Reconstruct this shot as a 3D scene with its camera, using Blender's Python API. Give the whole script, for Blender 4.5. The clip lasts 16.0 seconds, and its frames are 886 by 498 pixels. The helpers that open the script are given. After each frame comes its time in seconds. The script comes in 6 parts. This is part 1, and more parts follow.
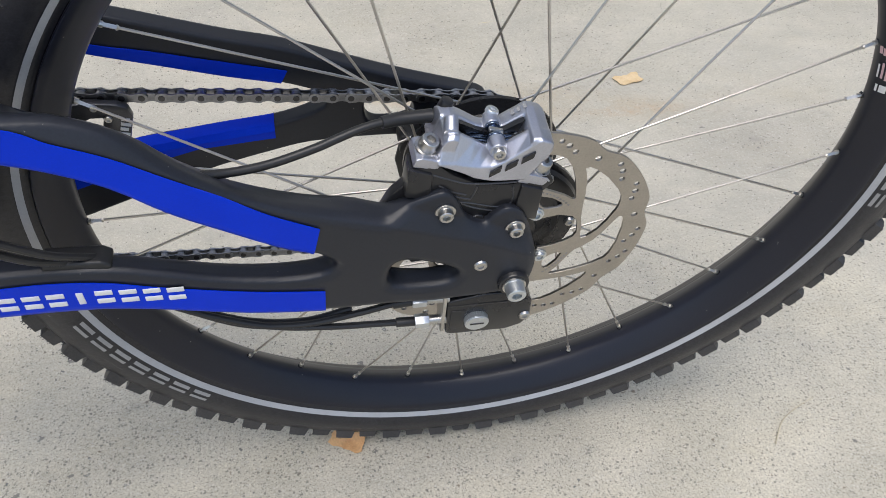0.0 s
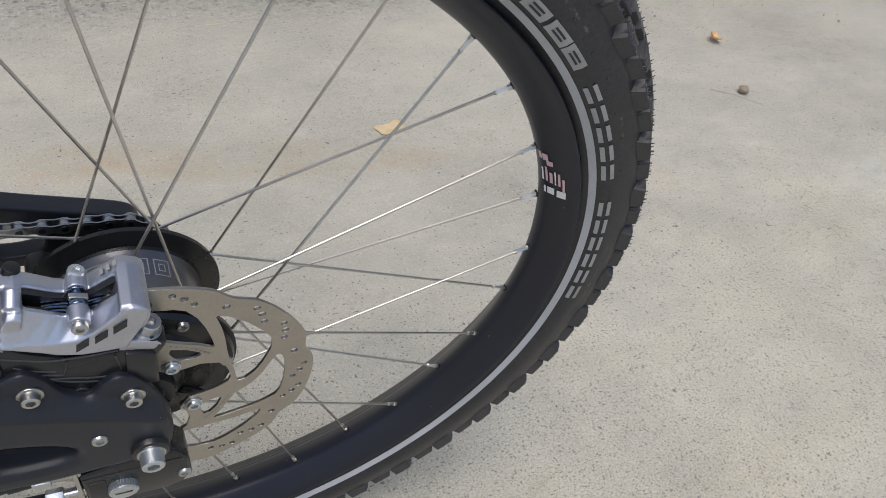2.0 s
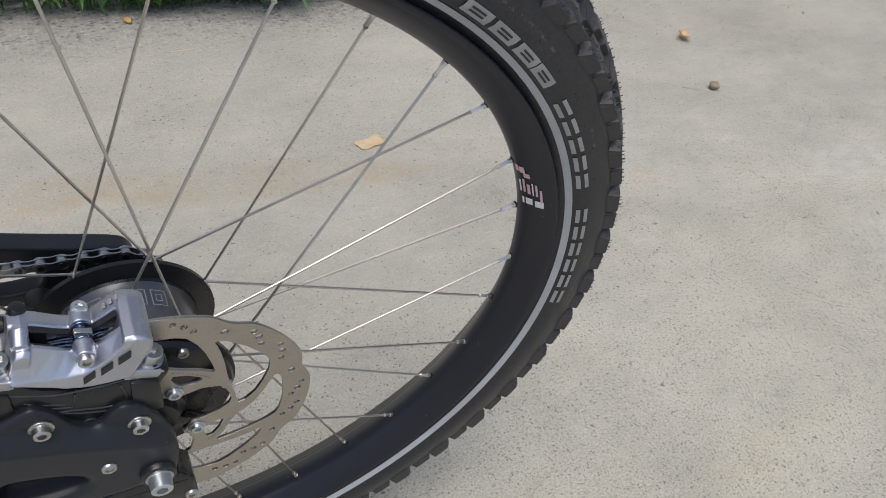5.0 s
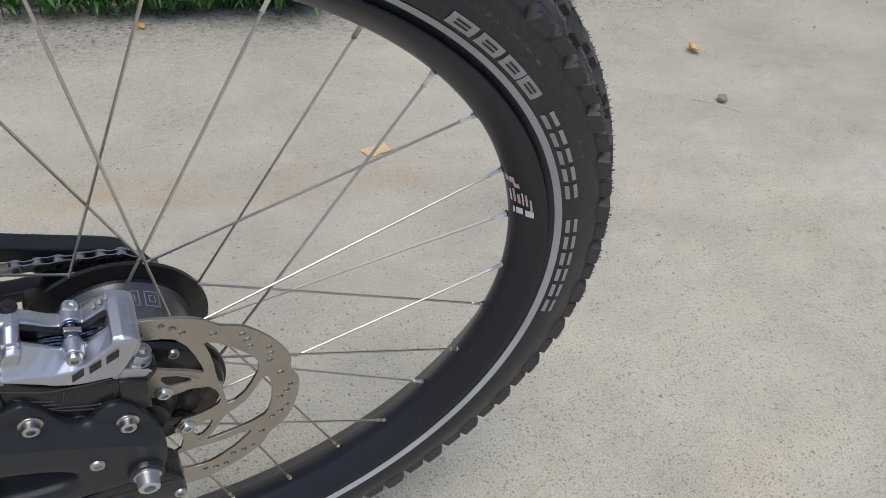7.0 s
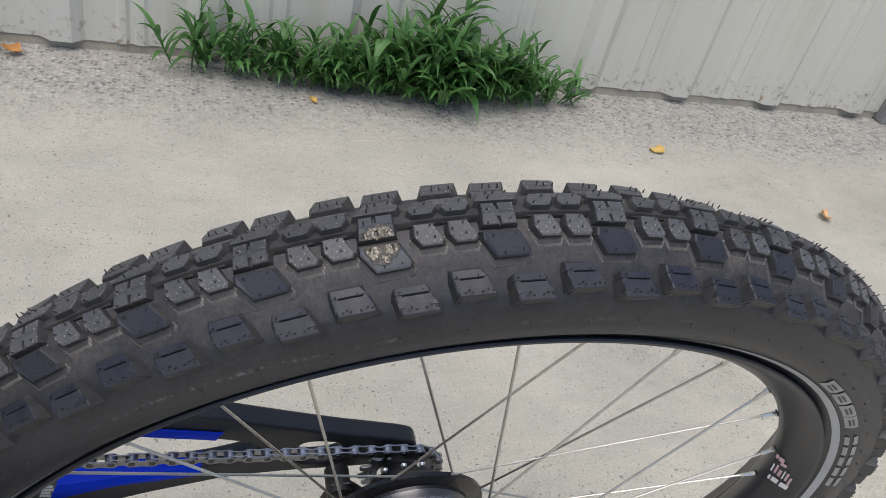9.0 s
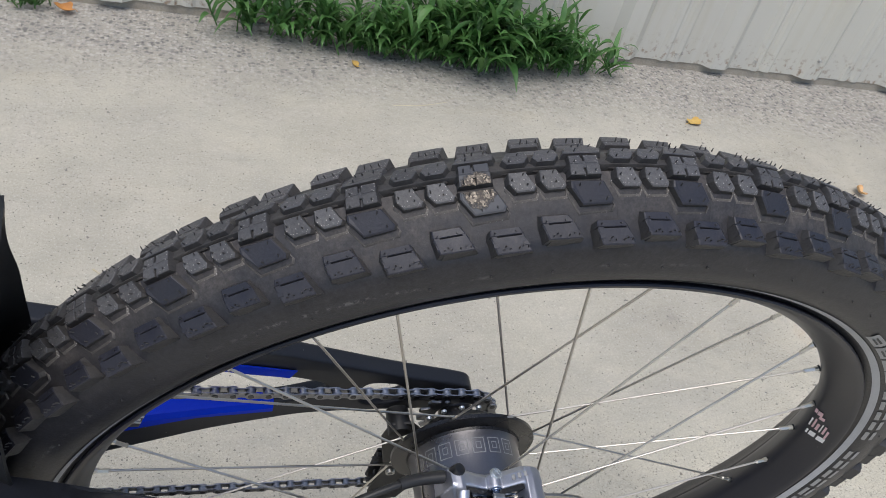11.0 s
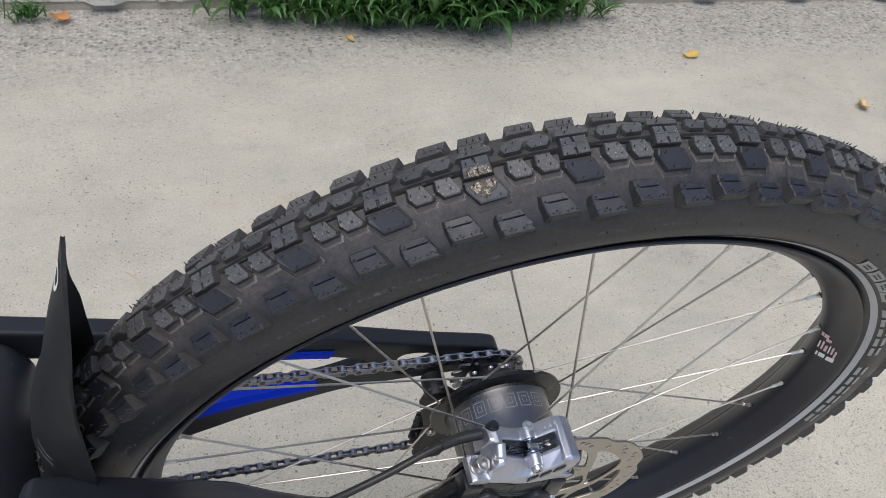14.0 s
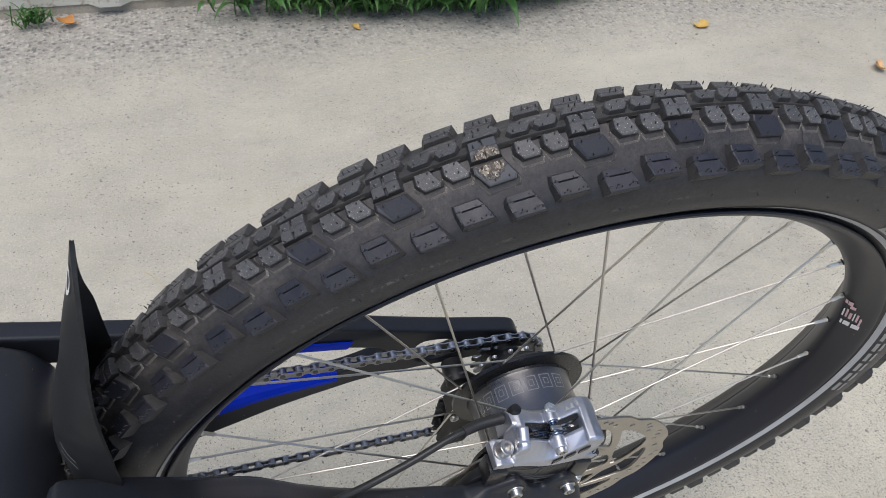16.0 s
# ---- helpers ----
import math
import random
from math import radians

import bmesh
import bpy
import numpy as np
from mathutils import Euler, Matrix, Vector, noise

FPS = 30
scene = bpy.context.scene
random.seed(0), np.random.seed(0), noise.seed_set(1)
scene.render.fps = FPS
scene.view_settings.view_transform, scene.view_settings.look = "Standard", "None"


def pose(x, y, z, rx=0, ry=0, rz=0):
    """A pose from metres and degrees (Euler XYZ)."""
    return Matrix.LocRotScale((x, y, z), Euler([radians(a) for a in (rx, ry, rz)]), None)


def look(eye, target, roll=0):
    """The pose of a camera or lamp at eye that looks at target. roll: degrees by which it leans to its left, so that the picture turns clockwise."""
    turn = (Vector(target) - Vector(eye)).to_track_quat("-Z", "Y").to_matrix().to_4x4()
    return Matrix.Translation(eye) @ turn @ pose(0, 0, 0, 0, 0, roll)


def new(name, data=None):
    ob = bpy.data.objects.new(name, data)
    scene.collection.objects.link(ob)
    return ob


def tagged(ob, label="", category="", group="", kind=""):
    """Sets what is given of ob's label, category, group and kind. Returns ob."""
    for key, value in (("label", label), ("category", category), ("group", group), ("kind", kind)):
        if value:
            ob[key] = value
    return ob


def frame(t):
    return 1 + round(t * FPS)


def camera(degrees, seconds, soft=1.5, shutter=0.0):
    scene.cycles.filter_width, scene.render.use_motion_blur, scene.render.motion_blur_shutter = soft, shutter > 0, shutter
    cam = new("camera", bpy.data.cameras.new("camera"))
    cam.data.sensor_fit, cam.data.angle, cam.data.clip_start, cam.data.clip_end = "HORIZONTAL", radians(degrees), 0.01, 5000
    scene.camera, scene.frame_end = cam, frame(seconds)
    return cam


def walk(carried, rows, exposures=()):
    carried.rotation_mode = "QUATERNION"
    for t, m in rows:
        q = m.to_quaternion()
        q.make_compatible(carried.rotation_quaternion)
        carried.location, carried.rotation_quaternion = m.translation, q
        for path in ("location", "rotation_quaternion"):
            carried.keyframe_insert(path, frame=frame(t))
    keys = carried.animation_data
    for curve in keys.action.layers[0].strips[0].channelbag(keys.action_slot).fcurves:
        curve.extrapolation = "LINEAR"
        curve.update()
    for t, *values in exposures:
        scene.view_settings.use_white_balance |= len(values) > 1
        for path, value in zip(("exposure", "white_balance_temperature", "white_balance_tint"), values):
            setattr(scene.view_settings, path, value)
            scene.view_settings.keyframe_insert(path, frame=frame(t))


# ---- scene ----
cam = camera(56.82, 16.0, soft=0.8)
ROWS = [
    (0.0, -0.1308, -0.4479, 0.7091, 47.641, -2.581, -10.288),
    (0.5, -0.1151, -0.4479, 0.7089, 47.587, -2.767, -10.375),
    (1.0, -0.0570, -0.4373, 0.7221, 47.830, -3.342, -11.459),
    (1.5, 0.0018, -0.4040, 0.7244, 48.536, -6.377, -16.301),
    (2.0, 0.0107, -0.3841, 0.7351, 49.298, -6.334, -21.513),
    (2.5, 0.0046, -0.3898, 0.7433, 49.617, -5.948, -23.108),
    (3.0, 0.0028, -0.3962, 0.7484, 49.816, -5.407, -24.152),
    (3.5, -0.0059, -0.3936, 0.7497, 49.906, -4.999, -24.723),
    (4.0, -0.0041, -0.3939, 0.7513, 49.971, -4.634, -24.884),
    (6.5, 0.0160, -0.4028, 0.7525, 50.228, -4.658, -23.282),
    (7.0, 0.0164, -0.4064, 0.7577, 50.468, -4.634, -23.034),
    (7.5, -0.0003, -0.4000, 0.7933, 50.950, -5.180, -22.361),
    (8.0, -0.0595, -0.3581, 0.8560, 51.814, -8.655, -19.265),
    (8.5, -0.1295, -0.3189, 0.8816, 52.048, -11.144, -16.250),
    (9.0, -0.1708, -0.3024, 0.8844, 51.593, -12.088, -14.100),
    (9.5, -0.1835, -0.3081, 0.8803, 50.526, -12.734, -12.632),
    (10.0, -0.1922, -0.3163, 0.8824, 49.656, -12.875, -12.119),
    (12.5, -0.2268, -0.3341, 0.9078, 48.311, -9.281, -13.136),
    (13.0, -0.2271, -0.3339, 0.9131, 47.593, -7.823, -14.135),
    (13.5, -0.2222, -0.3349, 0.9190, 46.913, -7.175, -14.811),
    (14.0, -0.2201, -0.3459, 0.9291, 46.433, -6.626, -15.516),
    (14.5, -0.2333, -0.3487, 0.9311, 46.273, -6.265, -16.130),
    (15.0, -0.2335, -0.3412, 0.9264, 46.315, -5.810, -16.788),
    (15.5, -0.2256, -0.3394, 0.9223, 46.111, -5.085, -17.625),
    (16.0, -0.2154, -0.3433, 0.9263, 45.465, -3.749, -16.513),
]
EXPOSURES = [(0.0, 0.58), (0.5, 0.55), (1.5, 0.28), (2.5, 0.25), (4.2, 0.22), (7.0, 0.22), (8.0, 0.3), (9.0, 0.42), (16.0, 0.42)]
walk(cam, [(t, pose(x, y, z, a, b, c)) for t, x, y, z, a, b, c in ROWS], EXPOSURES)

# ---- daylight: bright thin cloud, the sun spread wide, high behind the camera ----
SUN_UP, SUN_TURN = 69.0, 205.0
world = bpy.data.worlds.new("sky")
scene.world = world
world.use_nodes = True
wn = world.node_tree
sky = wn.nodes.new("ShaderNodeTexSky")
sky.sky_type, sky.sun_disc = "NISHITA", False
sky.sun_elevation, sky.sun_rotation = radians(SUN_UP), radians(SUN_TURN)
sky.air_density, sky.dust_density, sky.ozone_density = 1.0, 2.0, 1.2
wn.links.new(sky.outputs[0], wn.nodes["Background"].inputs[0])
wn.nodes["Background"].inputs[1].default_value = 0.115
sun = new("sun", bpy.data.lights.new("sun", "SUN"))
sun.data.energy, sun.data.angle, sun.data.color = 1.5, radians(45), (1.0, 0.965, 0.915)
away = Vector((math.sin(radians(SUN_TURN)) * math.cos(radians(SUN_UP)), math.cos(radians(SUN_TURN)) * math.cos(radians(SUN_UP)), math.sin(radians(SUN_UP))))
sun.matrix_world = look(away * 20, (0, 0, 0))


# ---- materials ----
def nodes_of(name):
    m = bpy.data.materials.new(name)
    m.use_nodes = True
    t = m.node_tree
    return m, t, t.nodes["Principled BSDF"]


def node(t, kind, **values):
    n = t.nodes.new(kind)
    for key, value in values.items():
        n.inputs[key.replace("_", " ")].default_value = value
    return n


def mixed(t, fac, a, b, mode="MIX"):
    n = t.nodes.new("ShaderNodeMix")
    n.data_type, n.blend_type = "RGBA", mode
    for socket, value in ((0, fac), (6, a), (7, b)):
        if hasattr(value, "is_linked"):
            t.links.new(value, n.inputs[socket])
        elif socket == 0:
            n.inputs[0].default_value = value
        else:
            n.inputs[socket].default_value = (*value, 1)
    return n.outputs[2]


def ramp(t, value, lo, hi):
    n = t.nodes.new("ShaderNodeMapRange")
    n.inputs[1].default_value, n.inputs[2].default_value = lo, hi
    t.links.new(value, n.inputs[0])
    return n.outputs[0]


def math_node(t, op, a, b=0.0):
    n = t.nodes.new("ShaderNodeMath")
    n.operation = op
    for i, value in enumerate((a, b)):
        if hasattr(value, "is_linked"):
            t.links.new(value, n.inputs[i])
        else:
            n.inputs[i].default_value = value
    return n.outputs[0]


def surface(name, color, rough, metal=0.0, worn=None, wear=0.3, big=12.0, fine=220.0, bump=0.15, depth=0.0005, vary=0.08, coat=0.0, spec=0.5, pieces=0.0, specks=0.0):
    """A surface with large patches of wear and a fine grain, in metres."""
    m, t, b = nodes_of(name)
    at = t.nodes.new("ShaderNodeTexCoord").outputs["Object"]
    n1 = node(t, "ShaderNodeTexNoise", Scale=big, Detail=6.0, Roughness=0.6)
    n2 = node(t, "ShaderNodeTexNoise", Scale=fine, Detail=4.0, Roughness=0.6)
    t.links.new(at, n1.inputs["Vector"])
    t.links.new(at, n2.inputs["Vector"])
    worn = worn or tuple(c * 1.25 for c in color)
    patch = math_node(t, "MULTIPLY", ramp(t, n1.outputs[0], 0.45, 0.72), wear)
    c = mixed(t, patch, color, worn)
    grain = mixed(t, ramp(t, n2.outputs[0], 0.3, 0.7), tuple(1 - vary for _ in range(3)), tuple(1 + vary for _ in range(3)))
    c = mixed(t, 1.0, c, grain, "MULTIPLY")
    if pieces:
        info = t.nodes.new("ShaderNodeObjectInfo")
        tone = mixed(t, info.outputs["Random"], tuple(1 - pieces for _ in range(3)), tuple(1 + pieces for _ in range(3)))
        c = mixed(t, 1.0, c, tone, "MULTIPLY")
    if specks:
        v = node(t, "ShaderNodeTexVoronoi", Scale=260.0)
        t.links.new(at, v.inputs["Vector"])
        parted = t.nodes.new("ShaderNodeSeparateColor")
        t.links.new(v.outputs["Color"], parted.inputs[0])
        dots = math_node(t, "MULTIPLY", math_node(t, "LESS_THAN", v.outputs["Distance"], math_node(t, "MULTIPLY", parted.outputs[1], 0.13)), math_node(t, "LESS_THAN", parted.outputs[0], specks))
        c = mixed(t, math_node(t, "MULTIPLY", dots, 0.5), c, (0.34, 0.32, 0.28))
    t.links.new(c, b.inputs["Base Color"])
    r = math_node(t, "ADD", rough - 0.06, math_node(t, "MULTIPLY", n1.outputs[0], 0.14))
    t.links.new(r, b.inputs["Roughness"])
    b.inputs["Metallic"].default_value = metal
    b.inputs["Specular IOR Level"].default_value = spec
    b.inputs["Coat Weight"].default_value = coat
    if bump:
        bn = node(t, "ShaderNodeBump", Strength=bump, Distance=depth)
        t.links.new(n2.outputs[0], bn.inputs["Height"])
        t.links.new(bn.outputs[0], b.inputs["Normal"])
    return m


def rubber(name, color, dust, amount, inner=None, spread=14.0, pieces=0.0, spec=0.5, relief=0.5):
    """Tyre rubber: patches of brown road dust, fine pale grit; inner is the radius where the dusty tread begins."""
    m, t, b = nodes_of(name)
    at = t.nodes.new("ShaderNodeTexCoord").outputs["Object"]

    def noise_at(scale, detail=5.0, rough=0.6):
        n = node(t, "ShaderNodeTexNoise", Scale=scale, Detail=detail, Roughness=rough)
        t.links.new(at, n.inputs["Vector"])
        return n.outputs[0]

    big, mid, fine = noise_at(spread, 6, 0.65), noise_at(110, 5, 0.7), noise_at(900, 3)
    veil = math_node(t, "MULTIPLY", ramp(t, big, 0.38, 0.68), ramp(t, mid, 0.32, 0.62))
    if inner:
        place = t.nodes.new("ShaderNodeSeparateXYZ")
        t.links.new(at, place.inputs[0])
        r = math_node(t, "SQRT", math_node(t, "ADD", math_node(t, "POWER", place.outputs[0], 2.0), math_node(t, "POWER", place.outputs[2], 2.0)))
        veil = math_node(t, "MULTIPLY", math_node(t, "ADD", math_node(t, "MULTIPLY", veil, 0.95), 0.20), math_node(t, "ADD", math_node(t, "MULTIPLY", ramp(t, math_node(t, "ADD", r, math_node(t, "MULTIPLY", mid, 0.006)), inner, inner + 0.012), 0.85), 0.15))
    c = mixed(t, math_node(t, "MULTIPLY", veil, amount), color, dust)
    v = node(t, "ShaderNodeTexVoronoi", Scale=1250.0)
    t.links.new(at, v.inputs["Vector"])
    parted = t.nodes.new("ShaderNodeSeparateColor")
    t.links.new(v.outputs["Color"], parted.inputs[0])
    grit = math_node(t, "MULTIPLY", math_node(t, "LESS_THAN", v.outputs["Distance"], math_node(t, "ADD", 0.08, math_node(t, "MULTIPLY", parted.outputs[1], 0.26))), math_node(t, "LESS_THAN", parted.outputs[0], math_node(t, "MULTIPLY", ramp(t, big, 0.34, 0.66), 0.0 if inner or amount < 0.4 else 0.7)))
    c = mixed(t, math_node(t, "MULTIPLY", grit, 0.85), c, (0.40, 0.385, 0.36))
    c = mixed(t, 1.0, c, mixed(t, ramp(t, fine, 0.3, 0.7), (0.82, 0.82, 0.82), (1.2, 1.2, 1.2)), "MULTIPLY")
    if inner:
        rough = noise_at(320, 5, 0.75)
        c = mixed(t, 1.0, c, mixed(t, ramp(t, rough, 0.32, 0.68), (0.66, 0.66, 0.67), (1.35, 1.34, 1.33)), "MULTIPLY")
        scuff = math_node(t, "MULTIPLY", ramp(t, noise_at(60, 8, 0.8), 0.60, 0.72), ramp(t, r, inner - 0.004, inner + 0.012))
        c = mixed(t, math_node(t, "MULTIPLY", scuff, 0.38), c, (0.20, 0.185, 0.17))
        # a broken pale scrape round the widest part of the sidewall
        ring = math_node(t, "ABSOLUTE", math_node(t, "SUBTRACT", math_node(t, "ADD", r, math_node(t, "MULTIPLY", noise_at(7, 3), 0.010)), 0.3240))
        scrape = math_node(t, "MULTIPLY", ramp(t, math_node(t, "MULTIPLY", ring, -1.0), -0.0014, -0.0002), math_node(t, "MULTIPLY", ramp(t, noise_at(240, 5, 0.8), 0.50, 0.60), ramp(t, noise_at(12, 3), 0.46, 0.60)))
        c = mixed(t, math_node(t, "MULTIPLY", scrape, 0.36), c, (0.27, 0.265, 0.26))
    if pieces:
        info = t.nodes.new("ShaderNodeObjectInfo")
        c = mixed(t, 1.0, c, mixed(t, info.outputs["Random"], tuple(1 - pieces for _ in range(3)), tuple(1 + pieces for _ in range(3))), "MULTIPLY")
    t.links.new(c, b.inputs["Base Color"])
    t.links.new(math_node(t, "ADD", 0.38, math_node(t, "MULTIPLY", veil, 0.4)), b.inputs["Roughness"])
    b.inputs["Specular IOR Level"].default_value = spec
    bn = node(t, "ShaderNodeBump", Strength=relief, Distance=0.0008)
    t.links.new(math_node(t, "ADD", mid, math_node(t, "MULTIPLY", fine, 0.5)), bn.inputs["Height"])
    t.links.new(bn.outputs[0], b.inputs["Normal"])
    return m


def mud_material():
    """Rubber with a crust of pale gritty mud over the middle of the piece, broken at its edge."""
    m, t, b = nodes_of("mud_on_rubber")
    at = t.nodes.new("ShaderNodeTexCoord").outputs["Object"]
    place = t.nodes.new("ShaderNodeSeparateXYZ")
    t.links.new(at, place.inputs[0])
    n = node(t, "ShaderNodeTexNoise", Scale=330.0, Detail=5.0, Roughness=0.7)
    t.links.new(at, n.inputs["Vector"])
    u = math_node(t, "DIVIDE", math_node(t, "ADD", place.outputs[2], 0.0012), 0.0085)
    w = math_node(t, "DIVIDE", math_node(t, "ADD", place.outputs[1], 0.0090), 0.0078)
    far = math_node(t, "ADD", math_node(t, "MULTIPLY", u, u), math_node(t, "MULTIPLY", w, w))
    crust = ramp(t, math_node(t, "SUBTRACT", math_node(t, "MULTIPLY", n.outputs[0], 1.6), far), -0.12, 0.22)
    v = node(t, "ShaderNodeTexVoronoi", Scale=1100.0)
    t.links.new(at, v.inputs["Vector"])
    parted = t.nodes.new("ShaderNodeSeparateColor")
    t.links.new(v.outputs["Color"], parted.inputs[0])
    grains = mixed(t, ramp(t, parted.outputs[0], 0.25, 0.95), (0.11, 0.092, 0.075), (0.58, 0.49, 0.38))
    grains = mixed(t, ramp(t, n.outputs[0], 0.40, 0.58), (0.10, 0.085, 0.072), grains)
    c = mixed(t, crust, (0.070, 0.071, 0.078), grains)
    t.links.new(c, b.inputs["Base Color"])
    t.links.new(math_node(t, "ADD", 0.45, math_node(t, "MULTIPLY", crust, 0.4)), b.inputs["Roughness"])
    bn = node(t, "ShaderNodeBump", Strength=0.8, Distance=0.0009)
    t.links.new(math_node(t, "MULTIPLY", crust, math_node(t, "ADD", n.outputs[0], parted.outputs[0])), bn.inputs["Height"])
    t.links.new(bn.outputs[0], b.inputs["Normal"])
    return m


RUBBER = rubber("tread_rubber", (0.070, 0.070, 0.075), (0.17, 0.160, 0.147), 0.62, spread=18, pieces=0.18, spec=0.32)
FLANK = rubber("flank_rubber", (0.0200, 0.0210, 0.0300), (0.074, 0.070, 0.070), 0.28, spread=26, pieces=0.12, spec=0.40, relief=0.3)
SKIRT = rubber("dusty_lug_foot", (0.050, 0.048, 0.048), (0.20, 0.180, 0.160), 0.85, spread=60, spec=0.3)
SIDEWALL = rubber("sidewall_rubber", (0.0175, 0.0180, 0.0225), (0.120, 0.105, 0.094), 0.72, inner=0.3345, spread=16, spec=0.46, relief=0.25)
LUG_SIDE = rubber("lug_side_rubber", (0.044, 0.0435, 0.045), (0.12, 0.104, 0.088), 0.39, spread=30, spec=0.35, relief=0.3)
MUD = mud_material()
REFLECT = surface("reflective_stripe", (0.42, 0.43, 0.45), 0.38, worn=(0.30, 0.30, 0.31), wear=0.5, big=30, fine=900, bump=0.1, vary=0.06)
PRINT = surface("grey_print", (0.33, 0.33, 0.33), 0.5, worn=(0.2, 0.2, 0.2), wear=0.5, big=60, fine=900, vary=0.1)
RIM = surface("black_rim", (0.012, 0.0135, 0.022), 0.34, worn=(0.020, 0.020, 0.028), wear=0.5, big=9, fine=700, bump=0.05, depth=0.0002, vary=0.1, spec=0.38, specks=0.05)
CARBON = surface("matt_black_frame", (0.0165, 0.0185, 0.0250), 0.38, worn=(0.021, 0.0235, 0.031), wear=0.6, big=7, fine=600, bump=0.07, depth=0.0002, vary=0.12, spec=0.36, specks=0.06)
BLACK = surface("black_anodised", (0.0135, 0.0136, 0.0155), 0.27, worn=(0.018, 0.018, 0.019), wear=0.4, big=25, fine=800, bump=0.05, depth=0.0002, vary=0.12, spec=0.5)
HUB = surface("black_polished_hub", (0.200, 0.196, 0.206), 0.28, metal=0.85, worn=(0.11, 0.11, 0.12), wear=0.4, big=25, fine=900, bump=0.03, depth=0.0002, vary=0.06)
PLASTIC = surface("black_plastic", (0.017, 0.017, 0.018), 0.45, wear=0.5, big=18, fine=500, bump=0.1, depth=0.0003, vary=0.12)
BLUE = surface("blue_film", (0.0006, 0.034, 0.60), 0.34, worn=(0.001, 0.042, 0.70), wear=0.6, big=10, fine=900, bump=0.03, depth=0.0002, vary=0.04, spec=0.10)
WHITE = surface("white_print", (0.75, 0.75, 0.75), 0.5, worn=(0.65, 0.65, 0.65), big=40, fine=700, vary=0.04)
SILVER = surface("silver_caliper", (0.55, 0.565, 0.635), 0.40, metal=1.0, worn=(0.45, 0.46, 0.50), wear=0.5, big=35, fine=900, bump=0.05, depth=0.0002, vary=0.05)
STEEL = surface("bare_steel", (0.55, 0.54, 0.52), 0.3, metal=1.0, worn=(0.40, 0.385, 0.36), wear=0.6, big=60, fine=800, bump=0.08, depth=0.0002, vary=0.08)
ROTOR = surface("brushed_rotor_steel", (0.46, 0.43, 0.39), 0.36, metal=1.0, worn=(0.36, 0.335, 0.30), wear=0.5, big=28, fine=700, bump=0.1, depth=0.0002, vary=0.07)
SPOKE = surface("spoke_steel", (0.60, 0.575, 0.54), 0.34, metal=1.0, worn=(0.34, 0.32, 0.30), wear=0.5, big=24, fine=700, bump=0.03, vary=0.05)
CHAIN = surface("chain_steel", (0.36, 0.37, 0.40), 0.33, metal=1.0, worn=(0.15, 0.15, 0.155), wear=0.8, big=60, fine=700, bump=0.1, depth=0.0002, vary=0.12, pieces=0.1)
SPRING = surface("blued_spring_steel", (0.20, 0.25, 0.34), 0.25, metal=1.0, worn=(0.20, 0.23, 0.30), wear=0.6, big=80, fine=900, bump=0.04, vary=0.06)
PIN = surface("dark_pin_steel", (0.10, 0.10, 0.105), 0.35, metal=1.0, worn=(0.06, 0.06, 0.06), wear=0.6, big=90, fine=700, bump=0.1, depth=0.0002, vary=0.1)
# lighter than the black parts: paints adapter edge highlights, and is the guide's own grey
EDGE = surface("edge_highlight_and_guide_grey", (0.085, 0.086, 0.092), 0.30, metal=0.6, worn=(0.05, 0.05, 0.055), wear=0.6, big=60, fine=800, bump=0.05, depth=0.0002, vary=0.1)
ZINC = surface("zinc_plated", (0.62, 0.65, 0.67), 0.33, metal=0.9, worn=(0.5, 0.52, 0.54), wear=0.5, big=60, fine=900, vary=0.05)
HOSE = surface("black_hose", (0.016, 0.016, 0.017), 0.42, wear=0.4, big=30, fine=900, bump=0.05, vary=0.08)
FLAP = surface("mudguard_plastic", (0.014, 0.015, 0.017), 0.5, worn=(0.05, 0.05, 0.048), wear=0.35, big=60, fine=1200, bump=0.15, depth=0.0002, vary=0.22, spec=0.4, specks=0.10)
PINK = surface("pink_print", (0.62, 0.42, 0.45), 0.5, big=80, fine=700, vary=0.06)
FOOTING = surface("grey_footing", (0.38, 0.345, 0.285), 0.9, worn=(0.25, 0.215, 0.17), wear=0.7, big=14, fine=240, bump=0.5, depth=0.002, vary=0.15)
DOORGREY = surface("grey_door_frame", (0.27, 0.27, 0.265), 0.5, worn=(0.24, 0.23, 0.21), wear=0.5, big=10, fine=200, bump=0.1, vary=0.08)
SILL = surface("pale_door_sill", (0.42, 0.41, 0.38), 0.5, worn=(0.28, 0.26, 0.23), wear=0.7, big=12, fine=200, bump=0.2, vary=0.1)
DOOR = surface("blue_grey_door", (0.26, 0.29, 0.32), 0.35, worn=(0.17, 0.19, 0.21), wear=0.6, big=9, fine=140, bump=0.1, vary=0.08)
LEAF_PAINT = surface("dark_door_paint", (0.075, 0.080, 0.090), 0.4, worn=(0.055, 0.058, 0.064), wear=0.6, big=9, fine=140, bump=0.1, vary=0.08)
LEAF_TAN = surface("dry_leaf_tan", (0.66, 0.51, 0.31), 0.75, worn=(0.52, 0.36, 0.18), wear=0.7, big=50, fine=500, bump=0.3, depth=0.001, vary=0.12)
LEAF_GOLD = surface("dry_leaf_gold", (0.62, 0.42, 0.12), 0.7, worn=(0.50, 0.26, 0.07), wear=0.7, big=60, fine=500, bump=0.3, depth=0.001, vary=0.12)
